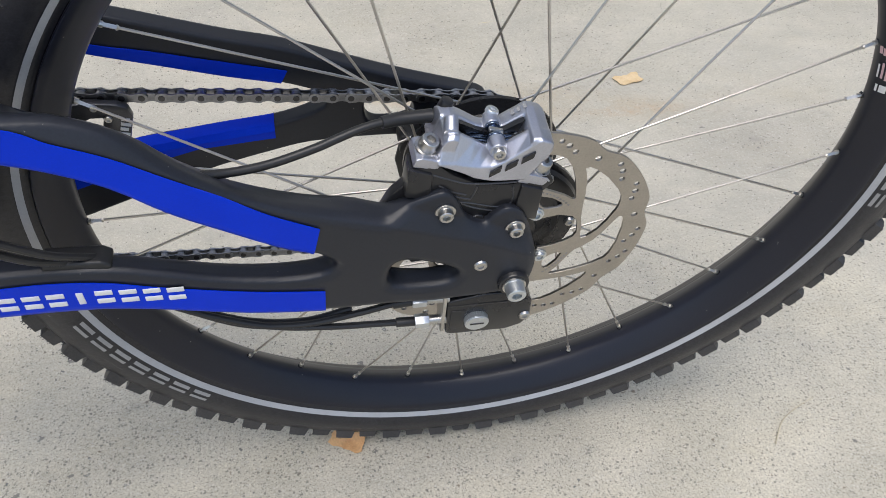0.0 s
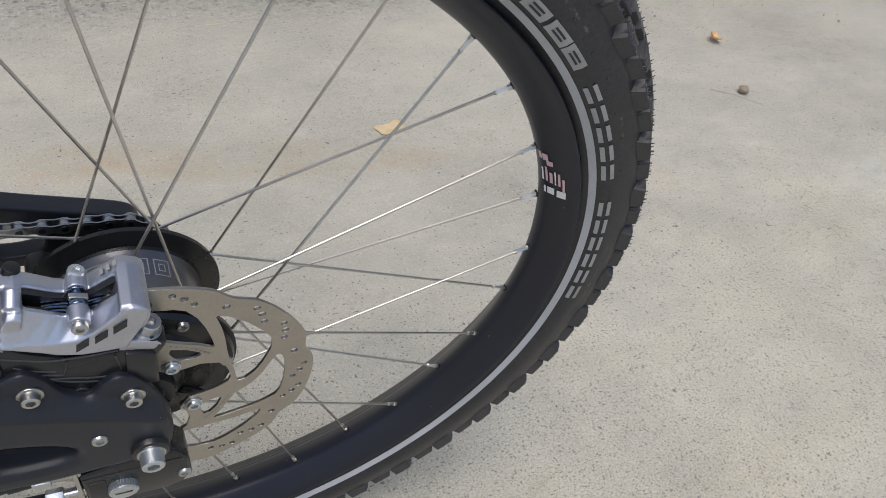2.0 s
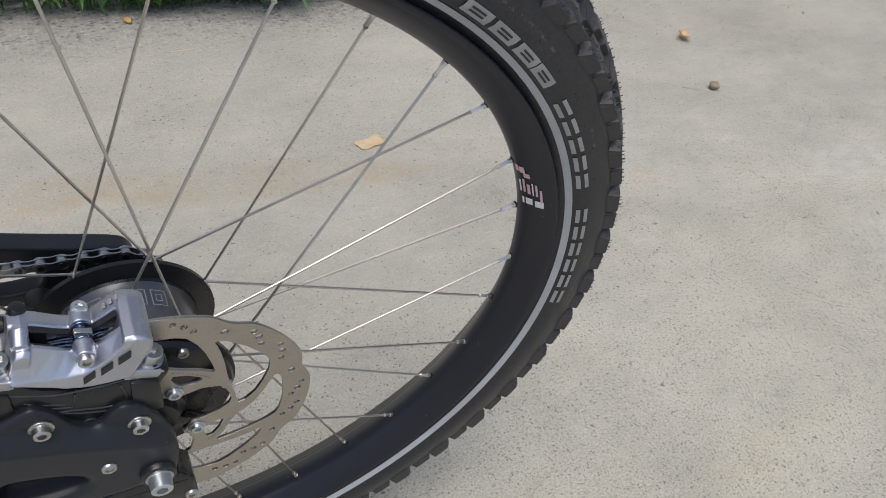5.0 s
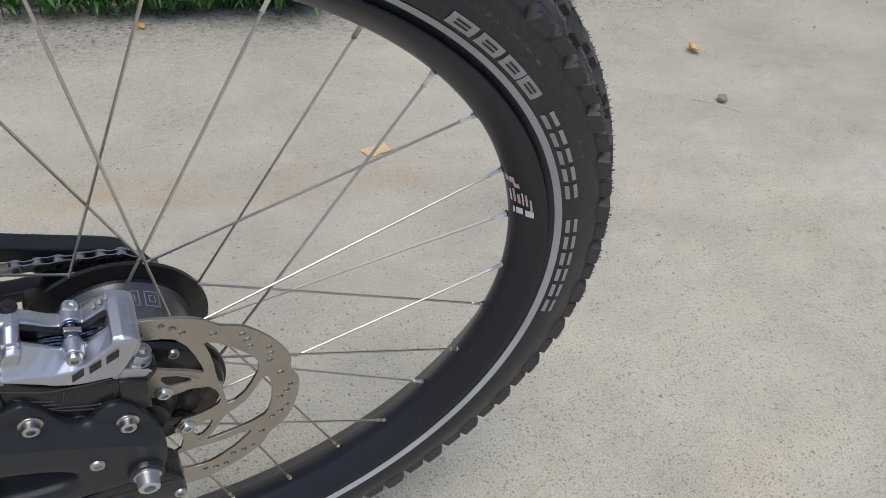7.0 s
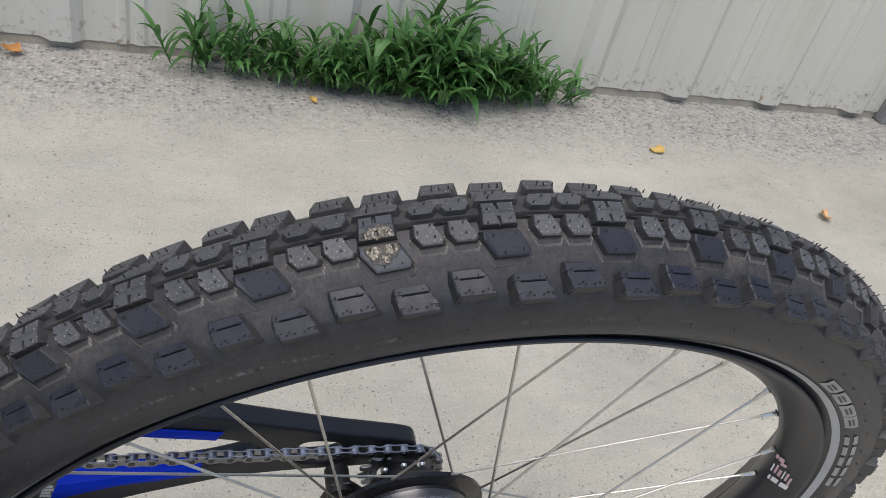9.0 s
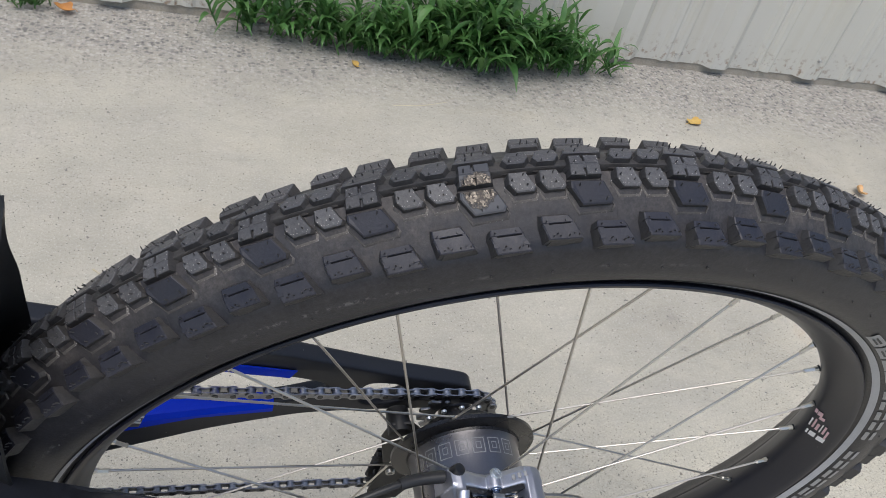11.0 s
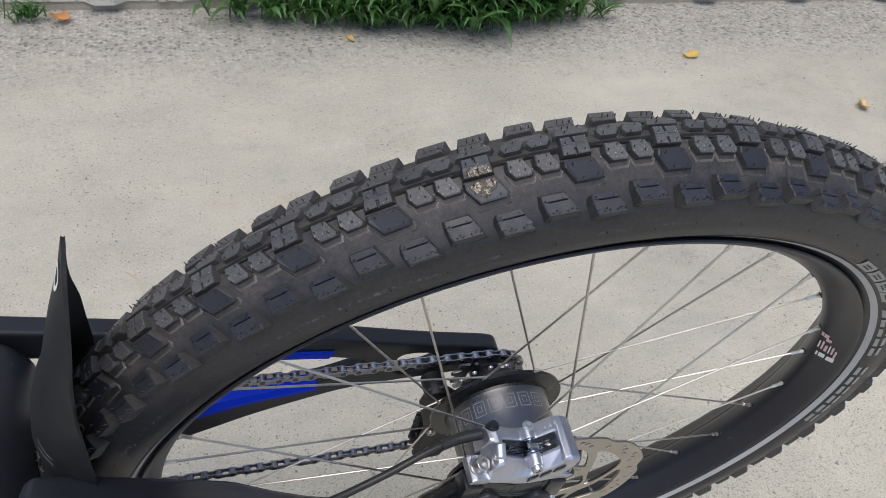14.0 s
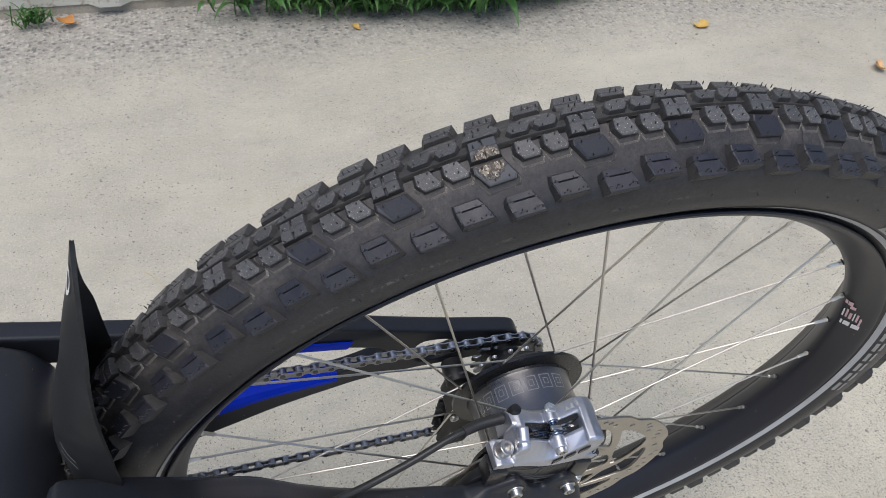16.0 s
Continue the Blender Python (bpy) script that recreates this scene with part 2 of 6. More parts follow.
LEAF_RUST = surface("dry_leaf_rust", (0.52, 0.24, 0.07), 0.75, worn=(0.36, 0.15, 0.05), wear=0.7, big=60, fine=500, bump=0.3, depth=0.001, vary=0.15)
LEAF_ORANGE = surface("dry_leaf_orange", (0.72, 0.45, 0.22), 0.7, worn=(0.46, 0.20, 0.07), wear=0.7, big=50, fine=500, bump=0.3, depth=0.001, vary=0.12)
STRAW = surface("straw", (0.50, 0.45, 0.33), 0.8, big=60, fine=500, vary=0.12)
SEED = surface("brown_seed_pod", (0.30, 0.24, 0.17), 0.85, worn=(0.42, 0.35, 0.26), wear=0.8, big=150, fine=700, bump=0.5, depth=0.001, vary=0.2)


def grass_material():
    m, t, b = nodes_of("green_grass")
    geo = t.nodes.new("ShaderNodeNewGeometry")
    at = t.nodes.new("ShaderNodeTexCoord").outputs["Object"]
    n = node(t, "ShaderNodeTexNoise", Scale=35.0, Detail=4.0)
    t.links.new(at, n.inputs["Vector"])
    c = mixed(t, geo.outputs["Random Per Island"], (0.036, 0.120, 0.028), (0.100, 0.245, 0.065))
    c = mixed(t, ramp(t, n.outputs[0], 0.4, 0.75), c, (0.125, 0.245, 0.075))
    t.links.new(c, b.inputs["Base Color"])
    b.inputs["Roughness"].default_value = 0.48
    b.inputs["Subsurface Weight"].default_value = 0.0
    add = t.nodes.new("ShaderNodeMixShader")
    tr = t.nodes.new("ShaderNodeBsdfTranslucent")
    t.links.new(c, tr.inputs[0])
    add.inputs[0].default_value = 0.3
    t.links.new(b.outputs[0], add.inputs[1])
    t.links.new(tr.outputs[0], add.inputs[2])
    t.links.new(add.outputs[0], t.nodes["Material Output"].inputs[0])
    return m


def stone_material():
    m, t, b = nodes_of("loose_aggregate")
    geo = t.nodes.new("ShaderNodeNewGeometry")
    at = t.nodes.new("ShaderNodeTexCoord").outputs["Object"]
    n = node(t, "ShaderNodeTexNoise", Scale=300.0, Detail=3.0)
    t.links.new(at, n.inputs["Vector"])
    c = mixed(t, geo.outputs["Random Per Island"], (0.30, 0.285, 0.26), (0.54, 0.51, 0.46))
    c = mixed(t, ramp(t, n.outputs[0], 0.5, 0.8), c, (0.36, 0.31, 0.25))
    t.links.new(c, b.inputs["Base Color"])
    b.inputs["Roughness"].default_value = 0.85
    return m


LIME, RUST = (0.60, 0.585, 0.545), (0.46, 0.30, 0.17)
BLOOMS = ((1.23, 0.38, 0.16, 0.06, LIME, 0.55), (1.12, 0.20, 0.10, 0.09, LIME, 0.5), (0.82, 0.46, 0.030, 0.035, RUST, 0.45), (0.40, 0.60, 0.10, 0.022, RUST, 0.40), (-0.05, 0.67, 0.16, 0.035, RUST, 0.35))


def concrete_material():
    """Trowelled driveway concrete: sandy fines, dark and pale specks, exposed stones along the wall."""
    m, t, b = nodes_of("concrete")
    at = t.nodes.new("ShaderNodeTexCoord").outputs["Object"]

    def noise_at(scale, detail=5.0, rough=0.6, stretch=None):
        n = node(t, "ShaderNodeTexNoise", Scale=scale, Detail=detail, Roughness=rough)
        if stretch:
            mp = t.nodes.new("ShaderNodeMapping")
            mp.inputs["Scale"].default_value = stretch
            t.links.new(at, mp.inputs[0])
            t.links.new(mp.outputs[0], n.inputs["Vector"])
        else:
            t.links.new(at, n.inputs["Vector"])
        return n.outputs[0]

    def cells(scale):
        v = node(t, "ShaderNodeTexVoronoi", Scale=scale)
        wob = node(t, "ShaderNodeTexNoise", Scale=scale * 1.6, Detail=2.0)
        t.links.new(at, wob.inputs["Vector"])
        shift = t.nodes.new("ShaderNodeVectorMath")
        shift.operation = "MULTIPLY_ADD"
        t.links.new(wob.outputs["Color"], shift.inputs[0])
        shift.inputs[1].default_value = (0.9 / scale, 0.9 / scale, 0.9 / scale)
        t.links.new(at, shift.inputs[2])
        t.links.new(shift.outputs[0], v.inputs["Vector"])
        parted = t.nodes.new("ShaderNodeSeparateColor")
        t.links.new(v.outputs["Color"], parted.inputs[0])
        return v.outputs["Distance"], parted.outputs[0], parted.outputs[1]

    big, mid, sand, fines = noise_at(1.6, 6), noise_at(9, 6, 0.65), noise_at(260, 4), noise_at(900, 2)
    c = mixed(t, ramp(t, big, 0.35, 0.68), (0.488, 0.463, 0.395), (0.414, 0.39, 0.330))
    c = mixed(t, math_node(t, "MULTIPLY", ramp(t, mid, 0.45, 0.75), 0.5), c, (0.55, 0.515, 0.45))
    c = mixed(t, 1.0, c, mixed(t, ramp(t, sand, 0.3, 0.7), (0.90, 0.90, 0.895), (1.09, 1.09, 1.09)), "MULTIPLY")
    c = mixed(t, 1.0, c, mixed(t, ramp(t, fines, 0.3, 0.7), (0.90, 0.90, 0.90), (1.09, 1.09, 1.09)), "MULTIPLY")
    # rusty and damp stains
    stain = math_node(t, "MULTIPLY", ramp(t, noise_at(2.3, 7, 0.7, (1, 2.2, 1)), 0.55, 0.72), 0.28)
    c = mixed(t, stain, c, (0.42, 0.36, 0.255))
    cloud = noise_at(4.5, 6, 0.7, (1, 1.6, 1))
    c = mixed(t, 1.0, c, mixed(t, ramp(t, cloud, 0.35, 0.65), (0.88, 0.885, 0.90), (1.05, 1.045, 1.035)), "MULTIPLY")
    # a long rusty puddle mark behind the wheel
    place = t.nodes.new("ShaderNodeSeparateXYZ")
    t.links.new(at, place.inputs[0])
    px = math_node(t, "DIVIDE", math_node(t, "SUBTRACT", place.outputs[0], 0.16), 0.42)
    py = math_node(t, "DIVIDE", math_node(t, "SUBTRACT", math_node(t, "ADD", place.outputs[1], math_node(t, "MULTIPLY", place.outputs[0], 0.2)), 0.69), 0.065)
    far = math_node(t, "ADD", math_node(t, "MULTIPLY", px, px), math_node(t, "MULTIPLY", py, py))
    mark = math_node(t, "MULTIPLY", ramp(t, math_node(t, "MULTIPLY", far, -1.0), -1.0, -0.2), ramp(t, mid, 0.38, 0.62))
    c = mixed(t, math_node(t, "MULTIPLY", mark, 0.7), c, (0.385, 0.32, 0.225))
    # the worn strip with bare stones along the wall
    strip = math_node(t, "ADD", math_node(t, "ADD", place.outputs[1], math_node(t, "MULTIPLY", place.outputs[0], 0.0224)), math_node(t, "MULTIPLY", mid, 0.34))
    strip = ramp(t, strip, 1.235, 1.42)
    left = ramp(t, math_node(t, "ADD", math_node(t, "MULTIPLY", place.outputs[0], -1.0), math_node(t, "MULTIPLY", big, 0.6)), 0.05, 0.60)
    left = math_node(t, "MULTIPLY", left, ramp(t, place.outputs[1], 0.70, 1.10))
    bare = math_node(t, "MAXIMUM", strip, math_node(t, "MULTIPLY", math_node(t, "MULTIPLY", left, ramp(t, mid, 0.42, 0.66)), 0.5))
    d2, r2, g2 = cells(105)
    stones = mixed(t, ramp(t, r2, 0.15, 0.75), (0.13, 0.13, 0.13), (0.47, 0.445, 0.41))
    stones = mixed(t, ramp(t, d2, 0.35, 0.6), stones, (0.34, 0.32, 0.285))
    c = mixed(t, math_node(t, "MULTIPLY", bare, 0.85), c, stones)
    # soft grey smudges
    smudge = math_node(t, "MULTIPLY", ramp(t, noise_at(26, 3, 0.5, (1, 1.5, 1)), 0.60, 0.74), math_node(t, "ADD", 0.10, math_node(t, "MULTIPLY", ramp(t, big, 0.4, 0.6), 0.22)))
    c = mixed(t, smudge, c, (0.22, 0.21, 0.195))
    # specks of sand and gravel in the face, thick in some places and thin in others
    crowd = math_node(t, "MAXIMUM", ramp(t, noise_at(3.2, 4, 0.6), 0.36, 0.68), math_node(t, "MULTIPLY", left, 0.8))
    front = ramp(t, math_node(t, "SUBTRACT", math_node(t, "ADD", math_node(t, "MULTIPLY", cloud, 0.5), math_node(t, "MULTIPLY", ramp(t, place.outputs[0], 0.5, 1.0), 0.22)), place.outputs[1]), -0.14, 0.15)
    crowd = math_node(t, "MAXIMUM", crowd, math_node(t, "MULTIPLY", front, ramp(t, noise_at(14, 4, 0.6), 0.25, 0.60)))
    # the front ground's colour is raised to offset heavy shade under the tyre
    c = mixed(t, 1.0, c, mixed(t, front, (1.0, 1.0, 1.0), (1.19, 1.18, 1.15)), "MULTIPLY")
    sandy = mixed(t, ramp(t, noise_at(430, 4, 0.75), 0.34, 0.66), (0.74, 0.73, 0.71), (1.18, 1.18, 1.17))
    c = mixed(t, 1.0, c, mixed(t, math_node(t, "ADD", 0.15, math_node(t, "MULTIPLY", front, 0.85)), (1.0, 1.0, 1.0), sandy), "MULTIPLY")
    d1, r1, g1 = cells(330)
    share = math_node(t, "ADD", math_node(t, "ADD", 0.07, math_node(t, "MULTIPLY", front, 0.36)), math_node(t, "MULTIPLY", math_node(t, "POWER", crowd, 1.6), 0.42))
    dark = math_node(t, "MULTIPLY", math_node(t, "LESS_THAN", d1, math_node(t, "ADD", math_node(t, "ADD", 0.10, math_node(t, "MULTIPLY", front, 0.05)), math_node(t, "MULTIPLY", math_node(t, "POWER", g1, 2.0), 0.32))), math_node(t, "LESS_THAN", r1, share))
    c = mixed(t, math_node(t, "MULTIPLY", dark, math_node(t, "ADD", math_node(t, "SUBTRACT", 0.45, math_node(t, "MULTIPLY", front, 0.22)), math_node(t, "MULTIPLY", g1, 0.45))), c, (0.125, 0.120, 0.110))
    d4, r4, g4 = cells(560)
    tiny = math_node(t, "MULTIPLY", math_node(t, "LESS_THAN", d4, math_node(t, "ADD", 0.16, math_node(t, "MULTIPLY", g4, 0.22))), math_node(t, "LESS_THAN", r4, math_node(t, "ADD", 0.16, math_node(t, "MULTIPLY", front, 0.34))))
    c = mixed(t, math_node(t, "MULTIPLY", tiny, math_node(t, "ADD", math_node(t, "ADD", 0.15, math_node(t, "MULTIPLY", front, 0.2)), math_node(t, "MULTIPLY", crowd, 0.45))), c, (0.17, 0.158, 0.140))
    # larger grains, some bluish and some brown
    d5, r5, g5 = cells(165)
    grain = math_node(t, "MULTIPLY", math_node(t, "LESS_THAN", d5, math_node(t, "ADD", 0.05, math_node(t, "MULTIPLY", math_node(t, "POWER", g5, 3.0), 0.24))), math_node(t, "LESS_THAN", r5, math_node(t, "MULTIPLY", share, 0.55)))
    c = mixed(t, math_node(t, "MULTIPLY", grain, 0.80), c, mixed(t, ramp(t, r5, 0.0, 0.3), (0.105, 0.112, 0.118), (0.17, 0.135, 0.10)))
    d3, r3, g3 = cells(62)
    pit = math_node(t, "MULTIPLY", math_node(t, "LESS_THAN", d3, math_node(t, "ADD", 0.03, math_node(t, "MULTIPLY", math_node(t, "POWER", g3, 2.0), 0.17))), math_node(t, "LESS_THAN", r3, math_node(t, "MULTIPLY", share, 0.45)))
    c = mixed(t, math_node(t, "MULTIPLY", pit, 0.72), c, (0.135, 0.132, 0.128))
    # pale lime bloom and small rusty marks
    for cx, cy, rx, ry, tone, most in BLOOMS:
        ux = math_node(t, "DIVIDE", math_node(t, "SUBTRACT", place.outputs[0], cx), rx)
        uy = math_node(t, "DIVIDE", math_node(t, "SUBTRACT", place.outputs[1], cy), ry)
        off = math_node(t, "ADD", math_node(t, "MULTIPLY", ux, ux), math_node(t, "MULTIPLY", uy, uy))
        bloom = math_node(t, "MULTIPLY", ramp(t, math_node(t, "MULTIPLY", off, -1.0), -1.0, -0.1), ramp(t, noise_at(30, 6, 0.7), 0.42, 0.62))
        c = mixed(t, math_node(t, "MULTIPLY", bloom, most), c, tone)
    pale = math_node(t, "MULTIPLY", math_node(t, "LESS_THAN", d1, 0.35), math_node(t, "GREATER_THAN", r1, 0.86))
    c = mixed(t, math_node(t, "MULTIPLY", pale, 0.4), c, (0.66, 0.64, 0.59))
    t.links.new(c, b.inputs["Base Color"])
    b.inputs["Roughness"].default_value = 0.88
    h = math_node(t, "ADD", math_node(t, "MULTIPLY", sand, 0.35), math_node(t, "MULTIPLY", mid, 0.6))
    h = math_node(t, "ADD", h, math_node(t, "MULTIPLY", math_node(t, "ADD", dark, pit), -0.25))
    h = math_node(t, "ADD", h, math_node(t, "MULTIPLY", math_node(t, "MULTIPLY", bare, math_node(t, "SUBTRACT", 0.6, d2)), 1.6))
    bn = node(t, "ShaderNodeBump", Strength=0.55, Distance=0.003)
    t.links.new(h, bn.inputs["Height"])
    t.links.new(bn.outputs[0], b.inputs["Normal"])
    return m


def siding_material():
    """Cream-grey paint on sheet metal: faint run marks, rust speckling low down."""
    m, t, b = nodes_of("painted_metal_siding")
    at = t.nodes.new("ShaderNodeTexCoord").outputs["Object"]

    def noise_at(scale, detail, stretch):
        n = node(t, "ShaderNodeTexNoise", Scale=scale, Detail=detail, Roughness=0.6)
        mp = t.nodes.new("ShaderNodeMapping")
        mp.inputs["Scale"].default_value = stretch
        t.links.new(at, mp.inputs[0])
        t.links.new(mp.outputs[0], n.inputs["Vector"])
        return n.outputs[0]

    place = t.nodes.new("ShaderNodeSeparateXYZ")
    t.links.new(at, place.inputs[0])
    runs, broad, spots = noise_at(14, 5, (1, 1, 0.07)), noise_at(1.2, 4, (1, 1, 0.5)), noise_at(60, 5, (1, 1, 1))
    c = mixed(t, ramp(t, broad, 0.35, 0.65), (0.52, 0.51, 0.475), (0.58, 0.565, 0.50))
    c = mixed(t, math_node(t, "MULTIPLY", ramp(t, runs, 0.50, 0.75), 0.45), c, (0.42, 0.38, 0.27))
    low = ramp(t, math_node(t, "MULTIPLY", place.outputs[2], -1.0), -0.11, -0.03)
    c = mixed(t, math_node(t, "MULTIPLY", low, math_node(t, "MULTIPLY", ramp(t, spots, 0.54, 0.68), 0.8)), c, (0.20, 0.11, 0.05))
    t.links.new(c, b.inputs["Base Color"])
    b.inputs["Roughness"].default_value = 0.42
    return m


SIDING = siding_material()
NIPPLE = surface("nipple_brass", (0.62, 0.59, 0.54), 0.3, metal=1.0, big=60, fine=900, vary=0.05)
GRASS, STONES, CONCRETE = grass_material(), stone_material(), concrete_material()


# ---- building blocks ----
def part(name, bm, material, parent=None, label="", angle=35.0):
    """Links a bmesh as one mesh object, under a thing or a part of it."""
    data = bpy.data.meshes.new(name)
    bmesh.ops.recalc_face_normals(bm, faces=bm.faces)
    bm.to_mesh(data)
    bm.free()
    data.materials.append(material)
    if angle:
        data.shade_smooth()
        data.set_sharp_from_angle(angle=radians(angle))
    ob = new(name, data)
    if parent:
        ob.parent = parent
    if label:
        tagged(ob, label)
    return ob


def sharing(name, data, parent, m):
    ob = new(name, data)
    ob.parent = parent
    ob.matrix_basis = m
    return ob


def prism(bm, outline, d0, d1, bevel=0.0, segments=2, m=None):
    """A plate: an outline in x and z, from y = d0 to y = d1, with rounded edges."""
    vs = [bm.verts.new((x, d0, z)) for x, z in outline]
    face = bm.faces.new(vs)
    made = bmesh.ops.extrude_face_region(bm, geom=[face])
    top = [g for g in made["geom"] if isinstance(g, bmesh.types.BMVert)]
    for v in top:
        v.co.y = d1
    everything = set(vs) | set(top)
    if bevel:
        edges = [e for e in bm.edges if e.verts[0] in everything and e.verts[1] in everything]
        made = bmesh.ops.bevel(bm, geom=edges, offset=bevel, segments=segments, profile=0.5, affect="EDGES", clamp_overlap=True)
        everything = {v for v in everything if v.is_valid} | set(made["verts"])
    if m is not None:
        bmesh.ops.transform(bm, matrix=m, verts=list(everything))
    return everything


def block(bm, x0, x1, y0, y1, z0, z1, bevel=0.0, segments=2, m=None):
    return prism(bm, [(x0, z0), (x1, z0), (x1, z1), (x0, z1)], y0, y1, bevel, segments, m)


def rod(bm, a, b, r0, r1=None, sides=12, bevel=0.0):
    """A round bar or cone from a to b."""
    a, b = Vector(a), Vector(b)
    r1 = r0 if r1 is None else r1
    turn = (b - a).to_track_quat("Z", "Y").to_matrix().to_4x4()
    made = bmesh.ops.create_cone(bm, cap_ends=True, segments=sides, radius1=r0, radius2=r1, depth=(b - a).length)
    bmesh.ops.transform(bm, matrix=Matrix.Translation((a + b) / 2) @ turn, verts=made["verts"])
    if bevel:
        caps = [e for e in {e for v in made["verts"] for e in v.link_edges} if any(len(f.verts) > 4 for f in e.link_faces)]
        bmesh.ops.bevel(bm, geom=caps, offset=bevel, segments=2, profile=0.5, affect="EDGES")


def spline(points, steps=8):
    """A smooth run of points through those given."""
    p = [Vector(q) for q in points]
    p = [2 * p[0] - p[1]] + p + [2 * p[-1] - p[-2]]
    out = []
    for i in range(1, len(p) - 2):
        for s in range(steps):
            u = s / steps
            out.append(0.5 * (2 * p[i] + (p[i + 1] - p[i - 1]) * u + (2 * p[i - 1] - 5 * p[i] + 4 * p[i + 1] - p[i + 2]) * u * u + (3 * p[i] - p[i - 1] - 3 * p[i + 1] + p[i + 2]) * u ** 3))
    return out + [p[-2]]


def tube(bm, points, radius, sides=10, steps=8):
    """A hose or wire along a smooth line; radius is a number or a function of 0 to 1."""
    line = spline(points, steps)
    rings, side = [], None
    for i, q in enumerate(line):
        d = (line[min(i + 1, len(line) - 1)] - line[max(i - 1, 0)]).normalized()
        if side is None:
            side = d.orthogonal().normalized()
        side = (side - d * side.dot(d)).normalized()
        up = d.cross(side)
        r = radius(i / (len(line) - 1)) if callable(radius) else radius
        rings.append([bm.verts.new(q + r * (math.cos(a) * side + math.sin(a) * up)) for a in (2 * math.pi * k / sides for k in range(sides))])
    for a, b in zip(rings, rings[1:]):
        for k in range(sides):
            bm.faces.new((a[k], a[(k + 1) % sides], b[(k + 1) % sides], b[k]))
    bm.faces.new(rings[0][::-1])
    bm.faces.new(rings[-1])


def lathe(bm, profile, steps=180, closed=False, a0=0.0, a1=360.0):
    """A profile of (y, r) turned about the wheel's axle."""
    full = abs(a1 - a0) >= 360
    count = steps if full else steps + 1
    rings = []
    for i in range(count):
        a = radians(a0 + (a1 - a0) * i / steps)
        rings.append([bm.verts.new((r * math.cos(a), y, r * math.sin(a))) for y, r in profile])
    n = len(profile)
    for i in range(steps):
        a, b = rings[i], rings[(i + 1) % count]
        for k in range(n if closed else n - 1):
            bm.faces.new((a[k], a[(k + 1) % n], b[(k + 1) % n], b[k]))


def cut_plate(name, outer, holes, depth, bevel, y):
    """A flat plate in x and z with holes, as mesh data; its middle lies at y."""
    curve = bpy.data.curves.new(name, "CURVE")
    curve.dimensions, curve.fill_mode = "2D", "BOTH"
    curve.extrude, curve.bevel_depth, curve.bevel_resolution = depth / 2 - bevel, bevel, 1
    curve.offset = -bevel
    for loop in [outer, *holes]:
        s = curve.splines.new("POLY")
        s.points.add(len(loop) - 1)
        for p, (a, b) in zip(s.points, loop):
            p.co = (a, b, 0, 1)
        s.use_cyclic_u = True
    ob = new(name, curve)
    data = bpy.data.meshes.new_from_object(ob.evaluated_get(bpy.context.evaluated_depsgraph_get()))
    bpy.data.objects.remove(ob)
    data.transform(Matrix.Translation((0, y, 0)) @ Matrix.Rotation(radians(90), 4, "X"))
    return data


def melted(bm, voxel, rounds):
    """Overlapping solids as one cast body with soft edges."""
    data = bpy.data.meshes.new("cast")
    bmesh.ops.recalc_face_normals(bm, faces=bm.faces)
    bm.to_mesh(data)
    bm.free()
    ob = new("cast", data)
    remesh = ob.modifiers.new("remesh", "REMESH")
    remesh.mode, remesh.voxel_size = "VOXEL", voxel
    soft = ob.modifiers.new("soft", "SMOOTH")
    soft.factor, soft.iterations = 0.5, rounds
    out = bmesh.new()
    done = bpy.data.meshes.new_from_object(ob.evaluated_get(bpy.context.evaluated_depsgraph_get()))
    out.from_mesh(done)
    bpy.data.objects.remove(ob)
    return out


def plate_part(name, data, material, parent, label=""):
    bm = bmesh.new()
    bm.from_mesh(data)
    return part(name, bm, material, parent, label, 30)


def ring_points(cx, cz, r, count, squash=1.0, turn=0.0):
    return [(cx + r * math.cos(2 * math.pi * i / count + turn), cz + r * squash * math.sin(2 * math.pi * i / count + turn)) for i in range(count)]


def cap_bolt(name, parent, base, axis, radius, height, material=None, washer=0.0, label=""):
    """A socket-head bolt: washer, tapered head, hexagon recess."""
    bm = bmesh.new()
    axis, base = Vector(axis).normalized(), Vector(base)
    if washer:
        rod(bm, base, base + axis * 0.0012, washer, sides=20, bevel=0.0003)
    top = base + axis * height
    turn = axis.to_track_quat("Z", "Y").to_matrix().to_4x4()
    rings = []
    for r, h, n in ((radius * 1.08, -height, 12), (radius, -0.0005, 12), (radius * 0.9, 0.0, 12), (radius * 0.56, 0.0, 12), (radius * 0.52, -height * 0.45, 12)):
        rings.append([bm.verts.new(Matrix.Translation(top + axis * h) @ turn @ Vector((r * math.cos(2 * math.pi * k / n) * (1 if r > radius * 0.6 or k % 2 else 0.88), r * math.sin(2 * math.pi * k / n) * (1 if r > radius * 0.6 or k % 2 else 0.88), 0))) for k in range(n)])
    for a, b in zip(rings, rings[1:]):
        for k in range(12):
            bm.faces.new((a[k], a[(k + 1) % 12], b[(k + 1) % 12], b[k]))
    bm.faces.new(rings[-1])
    return part(name, bm, material or STEEL, parent, label)


# ---- ground and wall ----
WALL_TURN = -1.28
WALL = Matrix.Translation((0.012, 1.398, 0.0)) @ Matrix.Rotation(radians(WALL_TURN), 4, "Z") @ Matrix.Diagonal((1.03, 1.0, 1.0, 1.0))


